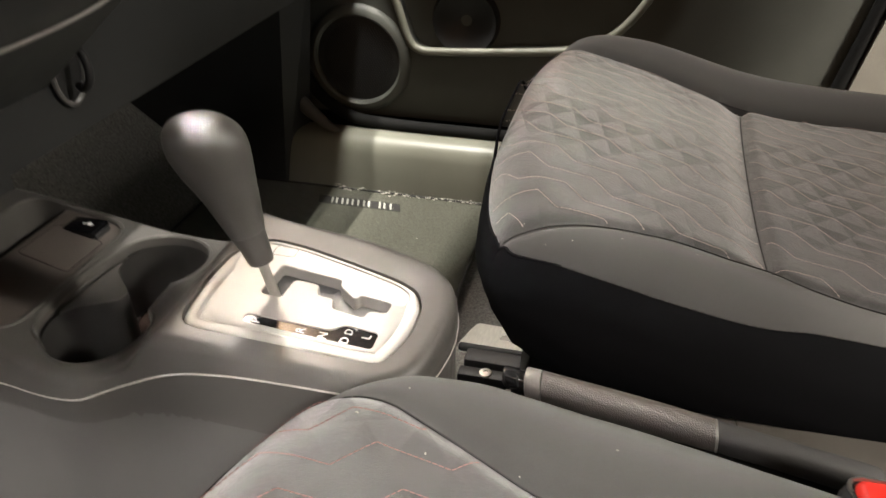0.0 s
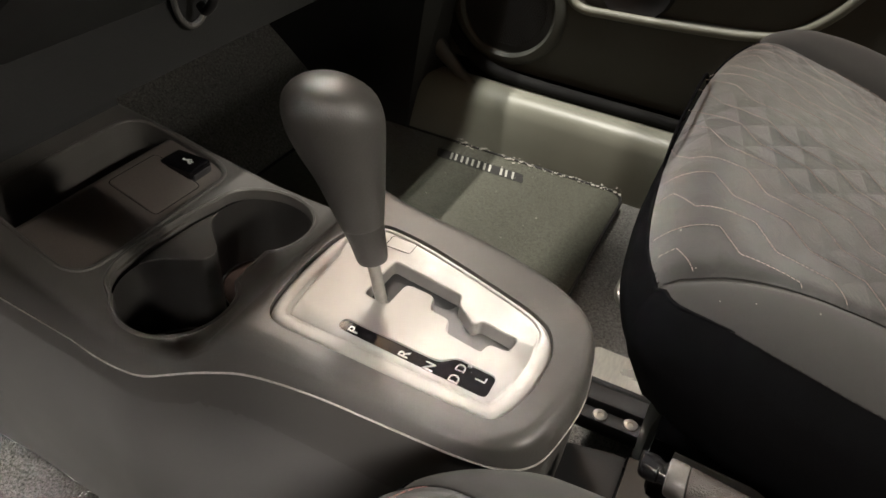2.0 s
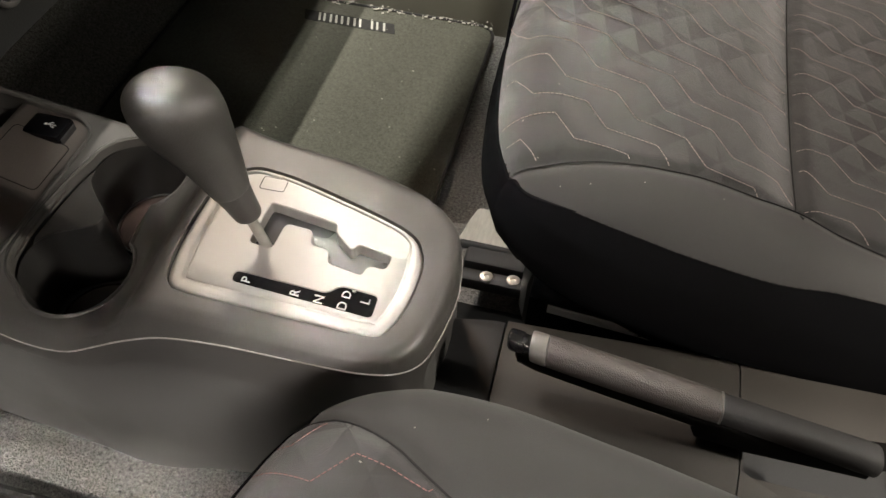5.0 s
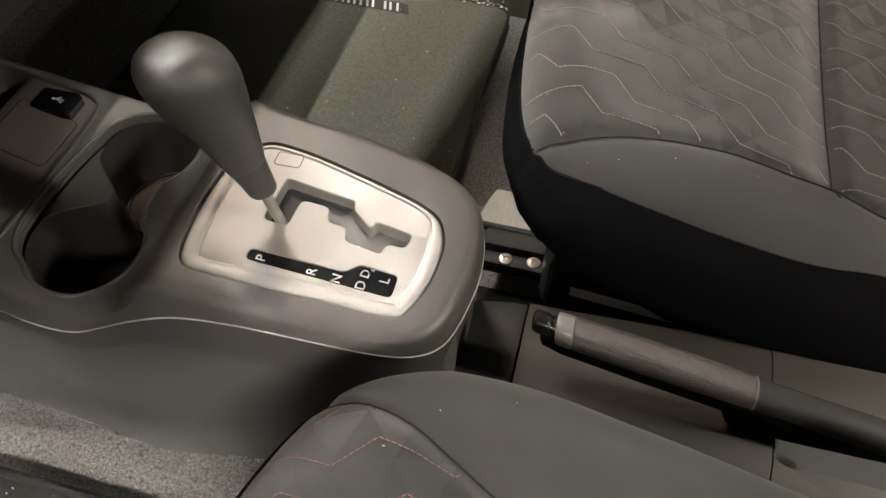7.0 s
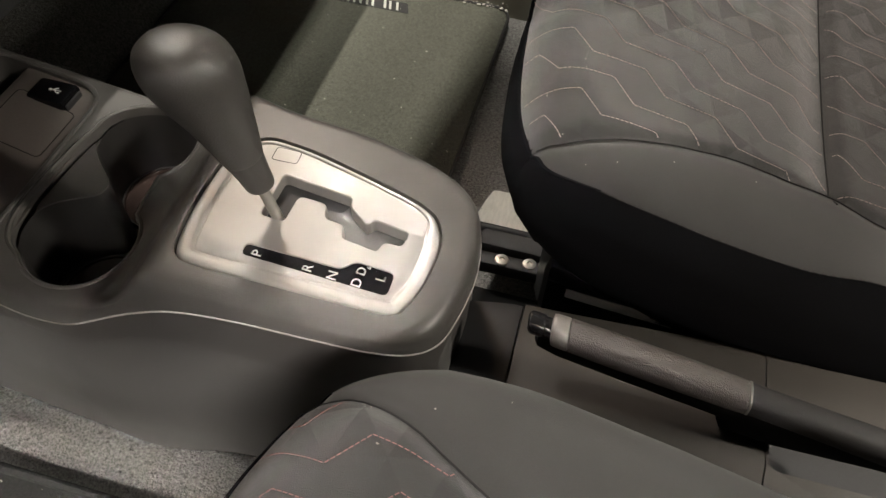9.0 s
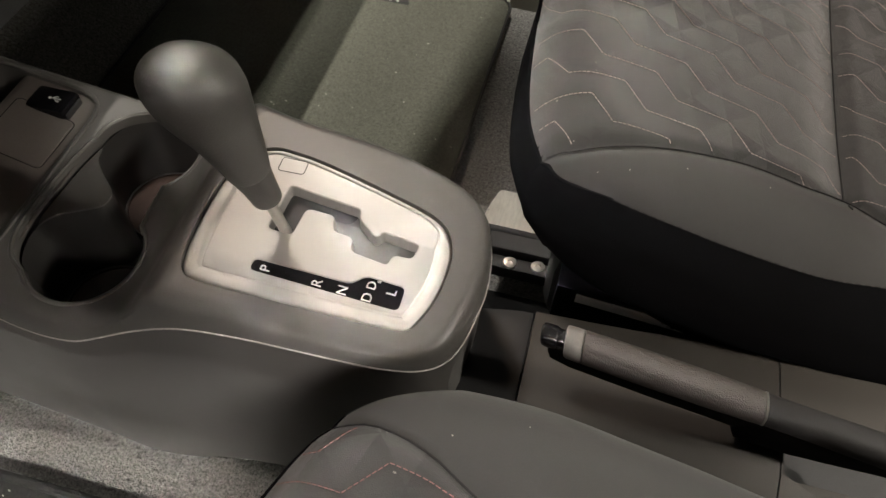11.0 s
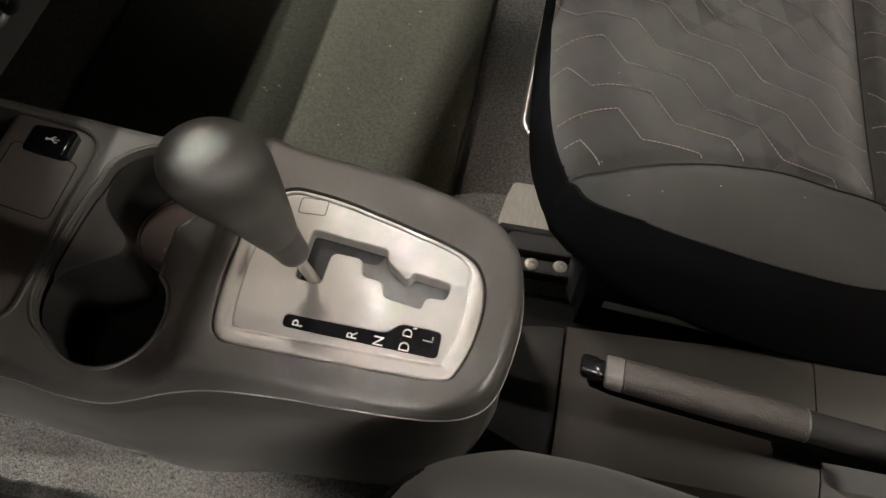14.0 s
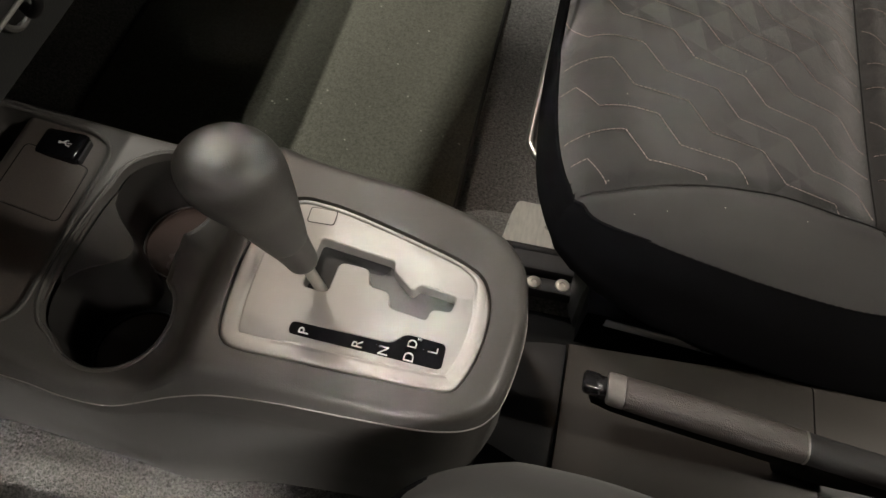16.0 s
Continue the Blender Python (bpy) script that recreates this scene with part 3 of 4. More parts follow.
# tray with a flap and a socket
part("tray", join(sweep(TRAY, [(0.0036, -0.0004), (0.0033, 0.0007), (0.0028, 0.0010), (0.0012, 0.0008), (0.0004, 0.0002), (0.0, -0.0012), (-0.001, -0.016)], lambda x, y: lerp(x, Z_TOP))), CONSOLE, console, "dark tray with thin lip")
tz = lambda x: lerp(x, Z_TOP) - 0.0035
part("tray_floor", loft([[(x, y, z) for y in (-0.075, 0.086)] for x, z in ((-0.335, 0.236), (-0.300, 0.232), (-0.2925, 0.236), (-0.2865, tz(-0.286) - 0.004), (-0.2835, tz(-0.283) - 0.001), (-0.279, tz(-0.279)), (-0.25, tz(-0.25)), (-0.23, tz(-0.23)), (-0.212, tz(-0.212)))], closed=False, caps=False), TRAYMAT, console, "brownish black tray floor")
flap = ccw(rounded([(-0.2305, 0.0550), (-0.2310, 0.0085), (-0.2760, 0.0115), (-0.2755, 0.0600)], 0.004, 4))
part("tray_flap", join(fill([offset(flap, -0.0005)], lambda x, y: tz(x) + 0.0009), sweep(flap, [(0.0, 0.0002), (0.0, 0.0006), (-0.0005, 0.0009)], lambda x, y: tz(x))), TRAYMAT, console, "flush square flap")
part("flap_gap", sweep(flap, [(0.0010, 0.0004), (0.0002, 0.0004)], lambda x, y: tz(x)), RUBBER, console, "thin dark gap round the flap")
usb = part("usb_socket", box(-0.270, -0.2375, 0.0545, 0.0785, 0.260, 0.2842, 0.003), GLOSS, console, "black socket housing")
part("socket_mouth", box(-0.2380, -0.2360, 0.057, 0.076, 0.270, 0.280, 0.0008), BLACK, usb)
sym = [tube([(-0.255, 0.064, 0.2845), (-0.243, 0.064, 0.2845)], 0.0005, 6), tube([(-0.250, 0.064, 0.2845), (-0.247, 0.061, 0.2845), (-0.245, 0.061, 0.2845)], 0.0005, 6), tube([(-0.252, 0.064, 0.2845), (-0.249, 0.067, 0.2845), (-0.247, 0.067, 0.2845)], 0.0005, 6), box(-0.2565, -0.254, 0.0628, 0.0652, 0.2840, 0.2849), box(-0.2455, -0.244, 0.0602, 0.0618, 0.2840, 0.2849)]
symbol = join(*sym)
for v in symbol.verts:
    v.co.x, v.co.y = -0.2505 + (v.co.x + 0.2505) * 0.72, 0.0665 + (v.co.y - 0.064) * 0.72
part("socket_symbol", symbol, WHITE, usb, smooth=False)

# lower console body
low_xs = list(np.linspace(-0.5, 0.04, 58)) + list(0.04 + 0.048 * np.sin(np.linspace(0, math.pi / 2, 20)[1:]))
rings = []
for x in low_xs:
    yn = lerp(x, NEAR) + 0.0022 + 0.004 * max(0.0, (x - 0.03) / 0.06)
    yf = lerp(x, FAR) - 0.003
    zt = lerp(x, Z_LIP) - 0.0012
    zb = lerp(x, [(-0.5, 0.026), (-0.33, 0.022), (-0.2, 0.016), (-0.1, 0.020), (0.0, 0.035), (0.128, 0.07)])
    wall = [(x, yn + 0.016 * k * k, zt + (zb - zt) * k) for k in np.linspace(0, 1, 9)]
    rings.append(wall + [(x, 0.0, zb - 0.03), (x, yf, zb), (x, yf, zt - 0.05), (x, yf, zt)])
part("side_panel", cut(loft(rings), prism(offset(hull, 0.003), 0.12, 0.4), prism(offset(TRAY, 0.002), 0.12, 0.4), prism(offset(PLATE, -0.002), 0.2, 0.4)), PANEL, console, "smooth dark grey side panel")
edge = [(x, lerp(x, NEAR) + 0.0002, lerp(x, Z_LIP) - 0.0003) for x in console_xs] + [(x, lerp(x, FAR) - 0.0002, lerp(x, Z_LIP) - 0.0003) for x in console_xs[::-1]]
part("edge_strip", tube(edge, 0.0009, 6), EDGE, console, "thin pale edge below the shell")

# shift plate
selector = thing("gear_selector", "satin silver gear selector plate with black leatherette knob", "gear selector")
GATE = ccw(rounded([(-0.0460, -0.0165), (-0.0290, -0.0170), (-0.0275, 0.0052), (-0.0090, 0.0052), (-0.0070, -0.0062), (0.0068, -0.0068), (0.0080, -0.0168), (0.0335, -0.0195), (0.0345, -0.0110), (0.0470, -0.0105), (0.0485, 0.0020), (0.0233, 0.0045), (0.0205, -0.0015), (0.0065, 0.0090), (0.0055, 0.0160), (-0.0440, 0.0200)], 0.0042, 4))
IND = ccw(rounded([(-0.0452, -0.0385), (0.0160, -0.0376), (0.0230, -0.0297), (0.0483, -0.0302), (0.0483, -0.0474), (-0.0452, -0.0474)], 0.004, 5))
face = lambda x, y: P_Z(x, y) - 0.0016
RIMW = [1.0 - 0.70 * max(0.0, min(1.0, (p[1] - 0.004) / 0.02)) for p in PLATE]
near_to = lambda loop, o: [np.array(p) + (q - np.array(p)) * (w if o < 0 else 1.0) for p, q, w in zip(loop, offset(loop, o), RIMW)]
inner = near_to(PLATE, -0.0114)
bead = loft([[(q[0], q[1], P_Z(q[0], q[1]) + h) for q in near_to(PLATE, o)] for o, h in ((-0.0114, -0.0016), (-0.0106, -0.0022), (-0.0098, -0.0021), (-0.0088, -0.0012), (-0.0076, -0.0008), (-0.0045, -0.0006), (-0.0022, -0.0008), (-0.0009, -0.0014), (0.0, -0.0026), (0.0008, -0.006))], True, False)
plate = join(fill([inner, GATE, IND], face), bead,
             sweep(GATE, [(0.0, -0.0016), (-0.0007, -0.0023), (-0.0009, -0.0115)], P_Z),
             sweep(IND, [(0.0, -0.0016), (-0.0003, -0.0030)], P_Z))
bmesh.ops.remove_doubles(plate, verts=plate.verts, dist=0.00008)
part("plate", plate, SILVER, selector, "satin silver plate with stepped gate")
part("gate_floor", fill([offset(GATE, 0.002)], lambda x, y: P_Z(x, y) - 0.0113), GATEGREY, selector, "grey sliding gate floor")
part("gate_brush", fill([ccw(rounded([(-0.046, -0.018), (-0.027, -0.018), (-0.024, 0.008), (0.0, 0.008), (0.004, 0.018), (-0.046, 0.021)], 0.004))], lambda x, y: P_Z(x, y) - 0.0108), BLACK, selector)
ind = part("indicator", fill([offset(IND, 0.0004)], lambda x, y: P_Z(x, y) - 0.0026), GLOSS, selector, "gloss black position indicator")
tilt = Matrix.Rotation(math.atan(0.078), 4, "Y") @ Matrix.Rotation(math.atan(0.06), 4, "X")
for body, x, y, s in (("P", -0.0358, -0.0435, 0.0088), ("R", -0.0032, -0.0435, 0.0088), ("N", 0.0127, -0.0435, 0.0088), ("D", 0.0282, -0.0437, 0.0088), ("D", 0.0284, -0.0350, 0.0080), ("s", 0.0315, -0.0312, 0.0048), ("L", 0.0412, -0.0362, 0.0088)):
    text("letter", body, s, Matrix.Translation((x, y, P_Z(x, y) - 0.0023)) @ tilt @ Matrix.Rotation(radians(90), 4, "Z"), WHITE, ind)
sq = ccw(rounded([(-0.0554, 0.0285), (-0.0395, 0.0300), (-0.0395, 0.0395), (-0.0554, 0.0385)], 0.0015))
part("release_cover", join(sweep(sq, [(0.0003, -0.0017), (0.0003, -0.0013), (-0.0004, -0.0013)], P_Z), fill([offset(sq, -0.0004)], lambda x, y: P_Z(x, y) - 0.0013)), SILVER, selector, "small square silver cover")
part("cover_gap", sweep(sq, [(0.0009, -0.00135), (0.0003, -0.00135)], P_Z), RUBBER, selector, "thin dark gap round the cover")
# lever and knob
part("lever", tube([(-0.0325, -0.0125, 0.283), (-0.0352, -0.0130, 0.300), (-0.0435, -0.0145, 0.336)], 0.0036, 16), STEEL, selector, "bare steel lever")


def knob_rings(rows, n=40):
    out = []
    for cx, cy, cz, rx, ry, lean in rows:
        out.append([(cx + rx * math.cos(a) * math.cos(lean), cy + ry * math.sin(a), cz + rx * math.cos(a) * math.sin(lean)) for a in (2 * math.pi * k / n for k in range(n))])
    return out


def profile(rows, n=7):
    return [tuple(r) for r in spline(rows, n)]


neck = profile([(-0.0418, -0.0142, 0.3290, 0.0070, 0.0070, 0.2), (-0.0420, -0.0142, 0.3300, 0.0090, 0.0090, 0.2), (-0.0450, -0.0149, 0.3415, 0.0103, 0.0103, 0.22), (-0.0483, -0.0157, 0.3525, 0.0121, 0.0121, 0.24)], 4)
part("collar", loft(knob_rings(neck)), COLLAR, selector, "dark collar below the knob")
knob = profile([(-0.0483, -0.0157, 0.3526, 0.0116, 0.0116, 0.24), (-0.0486, -0.0157, 0.3540, 0.0126, 0.0126, 0.24), (-0.0517, -0.0168, 0.3687, 0.0158, 0.0154, 0.26), (-0.0558, -0.0181, 0.3859, 0.0195, 0.0187, 0.24), (-0.0601, -0.0205, 0.4019, 0.0240, 0.0222, 0.18), (-0.0633, -0.0221, 0.4155, 0.0264, 0.0245, 0.12), (-0.0652, -0.0236, 0.4268, 0.0248, 0.0236, 0.06), (-0.0657, -0.0262, 0.4346, 0.0190, 0.0185, 0.03), (-0.0655, -0.0275, 0.4388, 0.0113, 0.0113, 0.0), (-0.0652, -0.0280, 0.4402, 0.0010, 0.0010, 0.0)], 5)
part("knob", loft(knob_rings(knob)), KNOB, selector, "pear-shaped black leatherette knob")

# ---- rear console and hand brake ----
rear = thing("rear_console", "low grey plastic console round the hand brake", "console")
side_near = [(-0.078, 0.10), (-0.074, 0.190), (-0.066, 0.206), (-0.050, 0.213)]
far_edge = lambda x: lerp(x, [(0.12, 0.036), (0.20, 0.040), (0.30, 0.047), (0.40, 0.053), (0.80, 0.054)])
ring_r = lambda x: [(x, y, z) for y, z in side_near + [(far_edge(x) - 0.018, 0.213), (far_edge(x) - 0.006, 0.2085), (far_edge(x) - 0.001, 0.197), (far_edge(x) + 0.002, 0.10)]]
part("cover", loft([ring_r(x) for x in (0.1285, 0.17, 0.21, 0.25, 0.2995)]), BEIGE, rear)
# black instead of the cover's plastic: the shade on this face is its colour
part("riser", loft([[(x, y * k, z - e) for _, y, z in ring_r(0.1283)] for x, k, e in ((0.050, 0.74, 0.004), (0.085, 0.80, 0.004), (0.1075, 0.93, 0.003), (0.1200, 0.975, 0.002), (0.1268, 0.985, 0.0025))]), BLACK, rear, "end below the shift console, coloured black as shade")
slot = ccw(rounded([(0.302, -0.052), (0.46, -0.052), (0.46, 0.002), (0.302, -0.012)], 0.008, 5))
part("cover", cut(loft([ring_r(x) for x in (0.3005, 0.35, 0.40, 0.75)]), prism(slot, 0.15, 0.3)), BEIGE, rear)
part("slot_floor", fill([ccw(rounded([(0.3012, -0.055), (0.46, -0.055), (0.46, 0.005), (0.3012, 0.002)], 0.015))], lambda x, y: 0.172), BLACK, rear)

# added black sheet: stands in for the deep shade over the carpet here
part("shade_sheet", box(0.045, 0.55, 0.030, 0.106, 0.100, 0.112, 0.003), RUBBER, rear, "black sheet standing in for shade between console and seat rail")
brake = thing("hand_brake", "black leatherette hand brake lever, lowered", "hand brake")


def bar_rings(rows, n=28):
    """Rings across the lever: x, y, z of the centre, half width, half height."""
    return [[(x - 0.10 * h * math.sin(a), y + w * math.copysign(abs(math.cos(a)) ** 0.8, math.cos(a)), z + h * math.copysign(abs(math.sin(a)) ** 0.8, math.sin(a))) for a in (2 * math.pi * k / n for k in range(n))] for x, y, z, w, h in rows]


AXIS = lambda x: (-0.0245 - 0.042 * (x - 0.161), 0.2660 - 0.115 * (x - 0.161))
at = lambda x, w, h, dz=0.0: (x, AXIS(x)[0], AXIS(x)[1] + dz, w, h)
part("button", loft(bar_rings([at(0.1335, 0.0025, 0.0025), at(0.1338, 0.0052, 0.0052), at(0.1350, 0.0066, 0.0066), at(0.1370, 0.0071, 0.0071), at(0.1440, 0.0071, 0.0071), at(0.1450, 0.0062, 0.0062), at(0.1520, 0.0062, 0.0062)])), GLOSSBUTTON, brake, "glossy black release button")
part("cap", loft(bar_rings([at(0.1490, 0.0070, 0.0072), at(0.1495, 0.0090, 0.0092), at(0.1510, 0.0097, 0.0099), at(0.1590, 0.0100, 0.0102), at(0.1600, 0.0098, 0.0100), at(0.1604, 0.0090, 0.0092)])), CAP, brake, "smooth grey end cap")
part("grip", loft(bar_rings([at(0.1605, 0.0090, 0.0094), at(0.1612, 0.0099, 0.0102), at(0.18, 0.0102, 0.0106), at(0.21, 0.0104, 0.0110), at(0.24, 0.0103, 0.0109), at(0.266, 0.0099, 0.0104), at(0.2742, 0.0096, 0.0101), at(0.2748, 0.0090, 0.0095)])), GRIP, brake, "grained leatherette grip")
part("ring", loft(bar_rings([at(0.2744, 0.0090, 0.0095), at(0.2748, 0.0098, 0.0103), at(0.2758, 0.0098, 0.0103), at(0.2762, 0.0090, 0.0095)])), STEEL, brake, "thin bright ring")
part("arm", loft(bar_rings([at(0.2758, 0.0092, 0.0097), at(0.2770, 0.0094, 0.0099), at(0.30, 0.0094, 0.0100, -0.0005), at(0.33, 0.0096, 0.0104, -0.0012), at(0.365, 0.0100, 0.0110, -0.0022), at(0.3765, 0.0098, 0.0106, -0.0026), at(0.3785, 0.0085, 0.0092, -0.0027)])), BRAKE, brake, "smooth black lever arm")
# grip's underside; its black also covers the shade below the lever
part("under_channel", loft(bar_rings([at(0.1400, 0.0040, 0.0030, -0.0105), at(0.1420, 0.0070, 0.0060, -0.0112), at(0.155, 0.0086, 0.0090, -0.0112), at(0.20, 0.0092, 0.0100, -0.0118), at(0.262, 0.0094, 0.0105, -0.0125), at(0.270, 0.0090, 0.0100, -0.0130)])), RUBBER, brake, "grip underside, black partly for its shade")
part("lever_guard", loft(bar_rings([at(0.262, 0.0085, 0.0085, -0.018), at(0.266, 0.0098, 0.0165, -0.020), at(0.30, 0.0098, 0.0170, -0.019), at(0.34, 0.0096, 0.0120, -0.014), at(0.374, 0.0090, 0.0080, -0.010)])), RUBBER, brake, "black lever base")


# ---- seats (drawn for the passenger side; the driver's is mirrored) ----
BASE = [(0.05, 0.330), (0.08, 0.335), (0.12, 0.337), (0.20, 0.322), (0.315, 0.293), (0.45, 0.276), (0.62, 0.272)]
S_NEAR = [(0.075, 0.215), (0.077, 0.180), (0.083, 0.135), (0.094, 0.102), (0.112, 0.074), (0.14, 0.056), (0.19, 0.044), (0.25, 0.038), (0.33, 0.036), (0.62, 0.036)]
S_FAR = [(0.075, 0.40), (0.079, 0.45), (0.090, 0.50), (0.11, 0.535), (0.16, 0.560), (0.25, 0.575), (0.62, 0.585)]
SEAM_IN = [(0.085, 0.086), (0.113, 0.0895), (0.13, 0.0885), (0.15, 0.0925), (0.17, 0.0985), (0.195, 0.1065), (0.215, 0.1120), (0.245, 0.1190), (0.285, 0.1210), (0.318, 0.1205), (0.347, 0.1110), (0.40, 0.102), (0.62, 0.095)]
SEAM_OUT = [(0.085, 0.52), (0.113, 0.510), (0.155, 0.500), (0.25, 0.485), (0.337, 0.468), (0.45, 0.48), (0.62, 0.49)]
CROSS = lambda y: 0.3125 + 0.16 * (y - 0.245) ** 2 + (0.0 if y > 0.2 else 0.25 * (0.2 - y) ** 2)


STITCH = [(0.100, 0.096), (0.106, 0.0895), (0.112, 0.0836), (0.118, 0.0775), (0.126, 0.0716), (0.136, 0.0674), (0.155, 0.0630), (0.18, 0.0595), (0.2133, 0.0575), (0.255, 0.0572), (0.30, 0.059), (0.345, 0.0635), (0.5, 0.066)]
PIPE = [(0.072, 0.124), (0.0816, 0.1152), (0.0956, 0.1047), (0.119, 0.0948), (0.150, 0.0875), (0.195, 0.0820), (0.235, 0.0798), (0.36, 0.0800), (0.43, 0.0845), (0.485, 0.0975), (0.508, 0.1105)]
QP, QQ, QV, QD = np.array((0.0550, -0.0207)), np.array((0.0202, 0.0213)), np.array((0.1112, 0.1039)), np.array((0.0168, -0.0202))
QI = np.linalg.inv(np.array((QP, QQ)).T)
Q_AL, Q_BE = (float(v) for v in QI @ QD)


def zigzag(row, k):
    """A corner of the zigzag stitching, row by row; the cloth is drawn out a little towards the rear."""
    r, c = max(-2, min(9, row)), max(-3, min(3, k))
    bent = np.array((0.1117, 0.1091)) + c * np.array((0.0559, -0.0168)) + r * np.array((0.0203, 0.0183)) + c * c * np.array((-0.00047, -0.00023)) + r * c * np.array((-0.00023, -0.00094)) + r * r * np.array((0.0, 0.00034))
    return bent + (row - r) * QQ + (k - c) * QP


def quilt(x, y):
    """Distance to the next zigzag line."""
    a, b = (float(v) for v in QI @ (np.array((x, y)) - QV))
    f = a - math.floor(a)
    w = b - (Q_BE * f / Q_AL if f < Q_AL else Q_BE * (1 - f) / (1 - Q_AL))
    return abs(w - round(w)) * 0.022


def seat_top(x, y, d):
    R = 0.045 if y > 0.2 else 0.045 + 0.018 * min(1.0, (0.2 - y) / 0.08)
    z = lerp(x, BASE)
    si, so = lerp(x, SEAM_IN), lerp(x, SEAM_OUT)
    if y < si:
        t = (si - y) / 0.07
        z += 0.004 * math.sin(min(1, t * 1.2) * math.pi) - 0.001
    elif y > so:
        t = (y - so) / 0.08
        z += 0.022 * math.sin(min(1.0, t) * math.pi * 0.75)
    else:
        z += 0.004 * math.sin(math.pi * (y - si) / (so - si)) - 0.0002 * math.exp(-(quilt(x, y) / 0.0032) ** 2)
    for s in (si, so):
        z -= 0.0035 * math.exp(-((y - s) / 0.005) ** 2)
    if si < y < so:
        z -= 0.0085 * math.exp(-((x - CROSS(y)) / (0.020 if x < CROSS(y) else 0.007)) ** 2)
    if d < R:
        z -= R - math.sqrt(max(0.0, R * R - (R - d) ** 2))
    return z


LIFT = [(0.10, 0.010), (0.13, 0.014), (0.17, 0.027), (0.21, 0.039), (0.26, 0.048), (0.30, 0.056), (0.36, 0.062), (0.62, 0.070)]


WIDE = [(0.11, 0.0), (0.13, 0.002), (0.16, 0.007), (0.175, 0.010), (0.205, 0.0125), (0.25, 0.015), (0.62, 0.020)]


def driver_side(p):
    """The driver seat: mirrored, slid forward, its rear raised and its bolster wider."""
    y = p[1] + lerp(p[0], WIDE) * max(0.0, min(1.0, (p[1] - 0.05) / 0.06))
    return (p[0] - 0.070, -0.046 - y - 0.16 * max(0.0, p[0] - 0.17), p[2] + lerp(p[0], LIFT))


def seat(name, label, mirror):
    s = thing(name, label, "car seat", group="front seats")
    tr = driver_side if mirror else (lambda p: tuple(p))
    xs = list(0.075 + 0.093 * (1 - np.cos(np.linspace(0, math.pi / 2, 90)))) + list(np.linspace(0.168, 0.36, 82)[1:]) + list(np.linspace(0.36, 0.62, 50)[1:])
    n_lo, n_in, n_mid, n_out = 8, 22, 130, 18

    def cols(x):
        yn, yf = lerp(x, S_NEAR), lerp(x, S_FAR)
        si = max(lerp(x, SEAM_IN), yn + 0.004)
        so = min(lerp(x, SEAM_OUT), yf - 0.004)
        ys = min(max(lerp(x, STITCH), yn + 0.002), si - 0.001)
        return list(np.linspace(yn, ys, n_lo)) + list(np.linspace(ys, si, n_in - n_lo + 1)[1:]) + list(np.linspace(si, so, n_mid)[1:]) + list(np.linspace(so, yf, n_out)[1:])
    cache = {}
    for x in xs:
        cache[x] = cols(x)
    nj = n_in + n_mid + n_out - 2
    bm = pad(xs, lambda x: lerp(x, S_NEAR), lambda x: lerp(x, S_FAR), nj, seat_top,
             [(0.002, lambda x, y, z: z - 0.012), (-0.003, lambda x, y, z: z - 0.030), (-0.013, lambda x, y, z: z - 0.050), (-0.024, lambda x, y, z: z - 0.072), (-0.034, lambda x, y, z: 0.190), (-0.050, lambda x, y, z: 0.165)], cache.get)
    top_faces = (len(xs) - 1) * (nj - 1)
    bm.faces.ensure_lookup_table()
    for k, f in enumerate(bm.faces):
        if k < top_faces:
            i, j = divmod(k, nj - 1)
            c = cache[xs[i]]
            # below stitch and piping the cushion takes the colour darkened for shade
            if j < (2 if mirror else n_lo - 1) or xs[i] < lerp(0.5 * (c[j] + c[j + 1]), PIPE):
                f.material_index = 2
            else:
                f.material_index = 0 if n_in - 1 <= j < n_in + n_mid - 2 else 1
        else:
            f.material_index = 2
    lay = bm.loops.layers.uv.new("quilt")
    for f in bm.faces:
        for lo in f.loops:
            lo[lay].uv = QI @ (np.array(lo.vert.co[:2]) - QV)
    for v in bm.verts:
        v.co = tr(v.co)
    part("cushion", bm, [CLOTH, VINYL, SIDE], s)
    # seams
    up = lambda x, y, h=0.0006: seat_point(x, y, h)
    seam = lambda tab, a, b: [tr(up(x, lerp(x, tab))) for x in np.linspace(a, b, 60)]
    part("seam", tube(seam(SEAM_IN, 0.112, 0.60), 0.0006, 6), BLACKTHREAD, s, "dark bolster seam")
    part("seam", tube(seam(SEAM_OUT, 0.112, 0.60), 0.0006, 6), BLACKTHREAD, s, "dark bolster seam")
    part("seam", tube([tr(up(CROSS(y), y)) for y in np.linspace(0.112, 0.468, 60)], 0.0006, 6), BLACKTHREAD, s, "dark cross seam")
    turn = [] if mirror else [(0.160, 0.0624), (0.148, 0.0643), (0.136, 0.0674), (0.126, 0.0716), (0.1190, 0.0768)]
    rim = turn + [(x, y) for y, x in PIPE[1:]]
    path = spline(rim, 10)
    part("piping", tube([tr(up(p[0], p[1])) for p in path], [0.0005 + 0.0010 * min(1.0, k / 30.0) for k in range(len(path))], 8), SIDE, s, "dark front piping")
    # side stitches
    st = []
    for k in range(0 if mirror else 70):
        x = 0.125 + 0.006 * k
        if x > 0.5:
            break
        y0 = lerp(x, STITCH)
        st.append(tube([tr(up(x, y0)), tr(up(x + 0.0035, lerp(x + 0.0035, STITCH)))], 0.0003, 5))
    if st:
        o = part("side_stitching", join(*st), BLACKTHREAD, s)
        o["kind"] = "stuff"
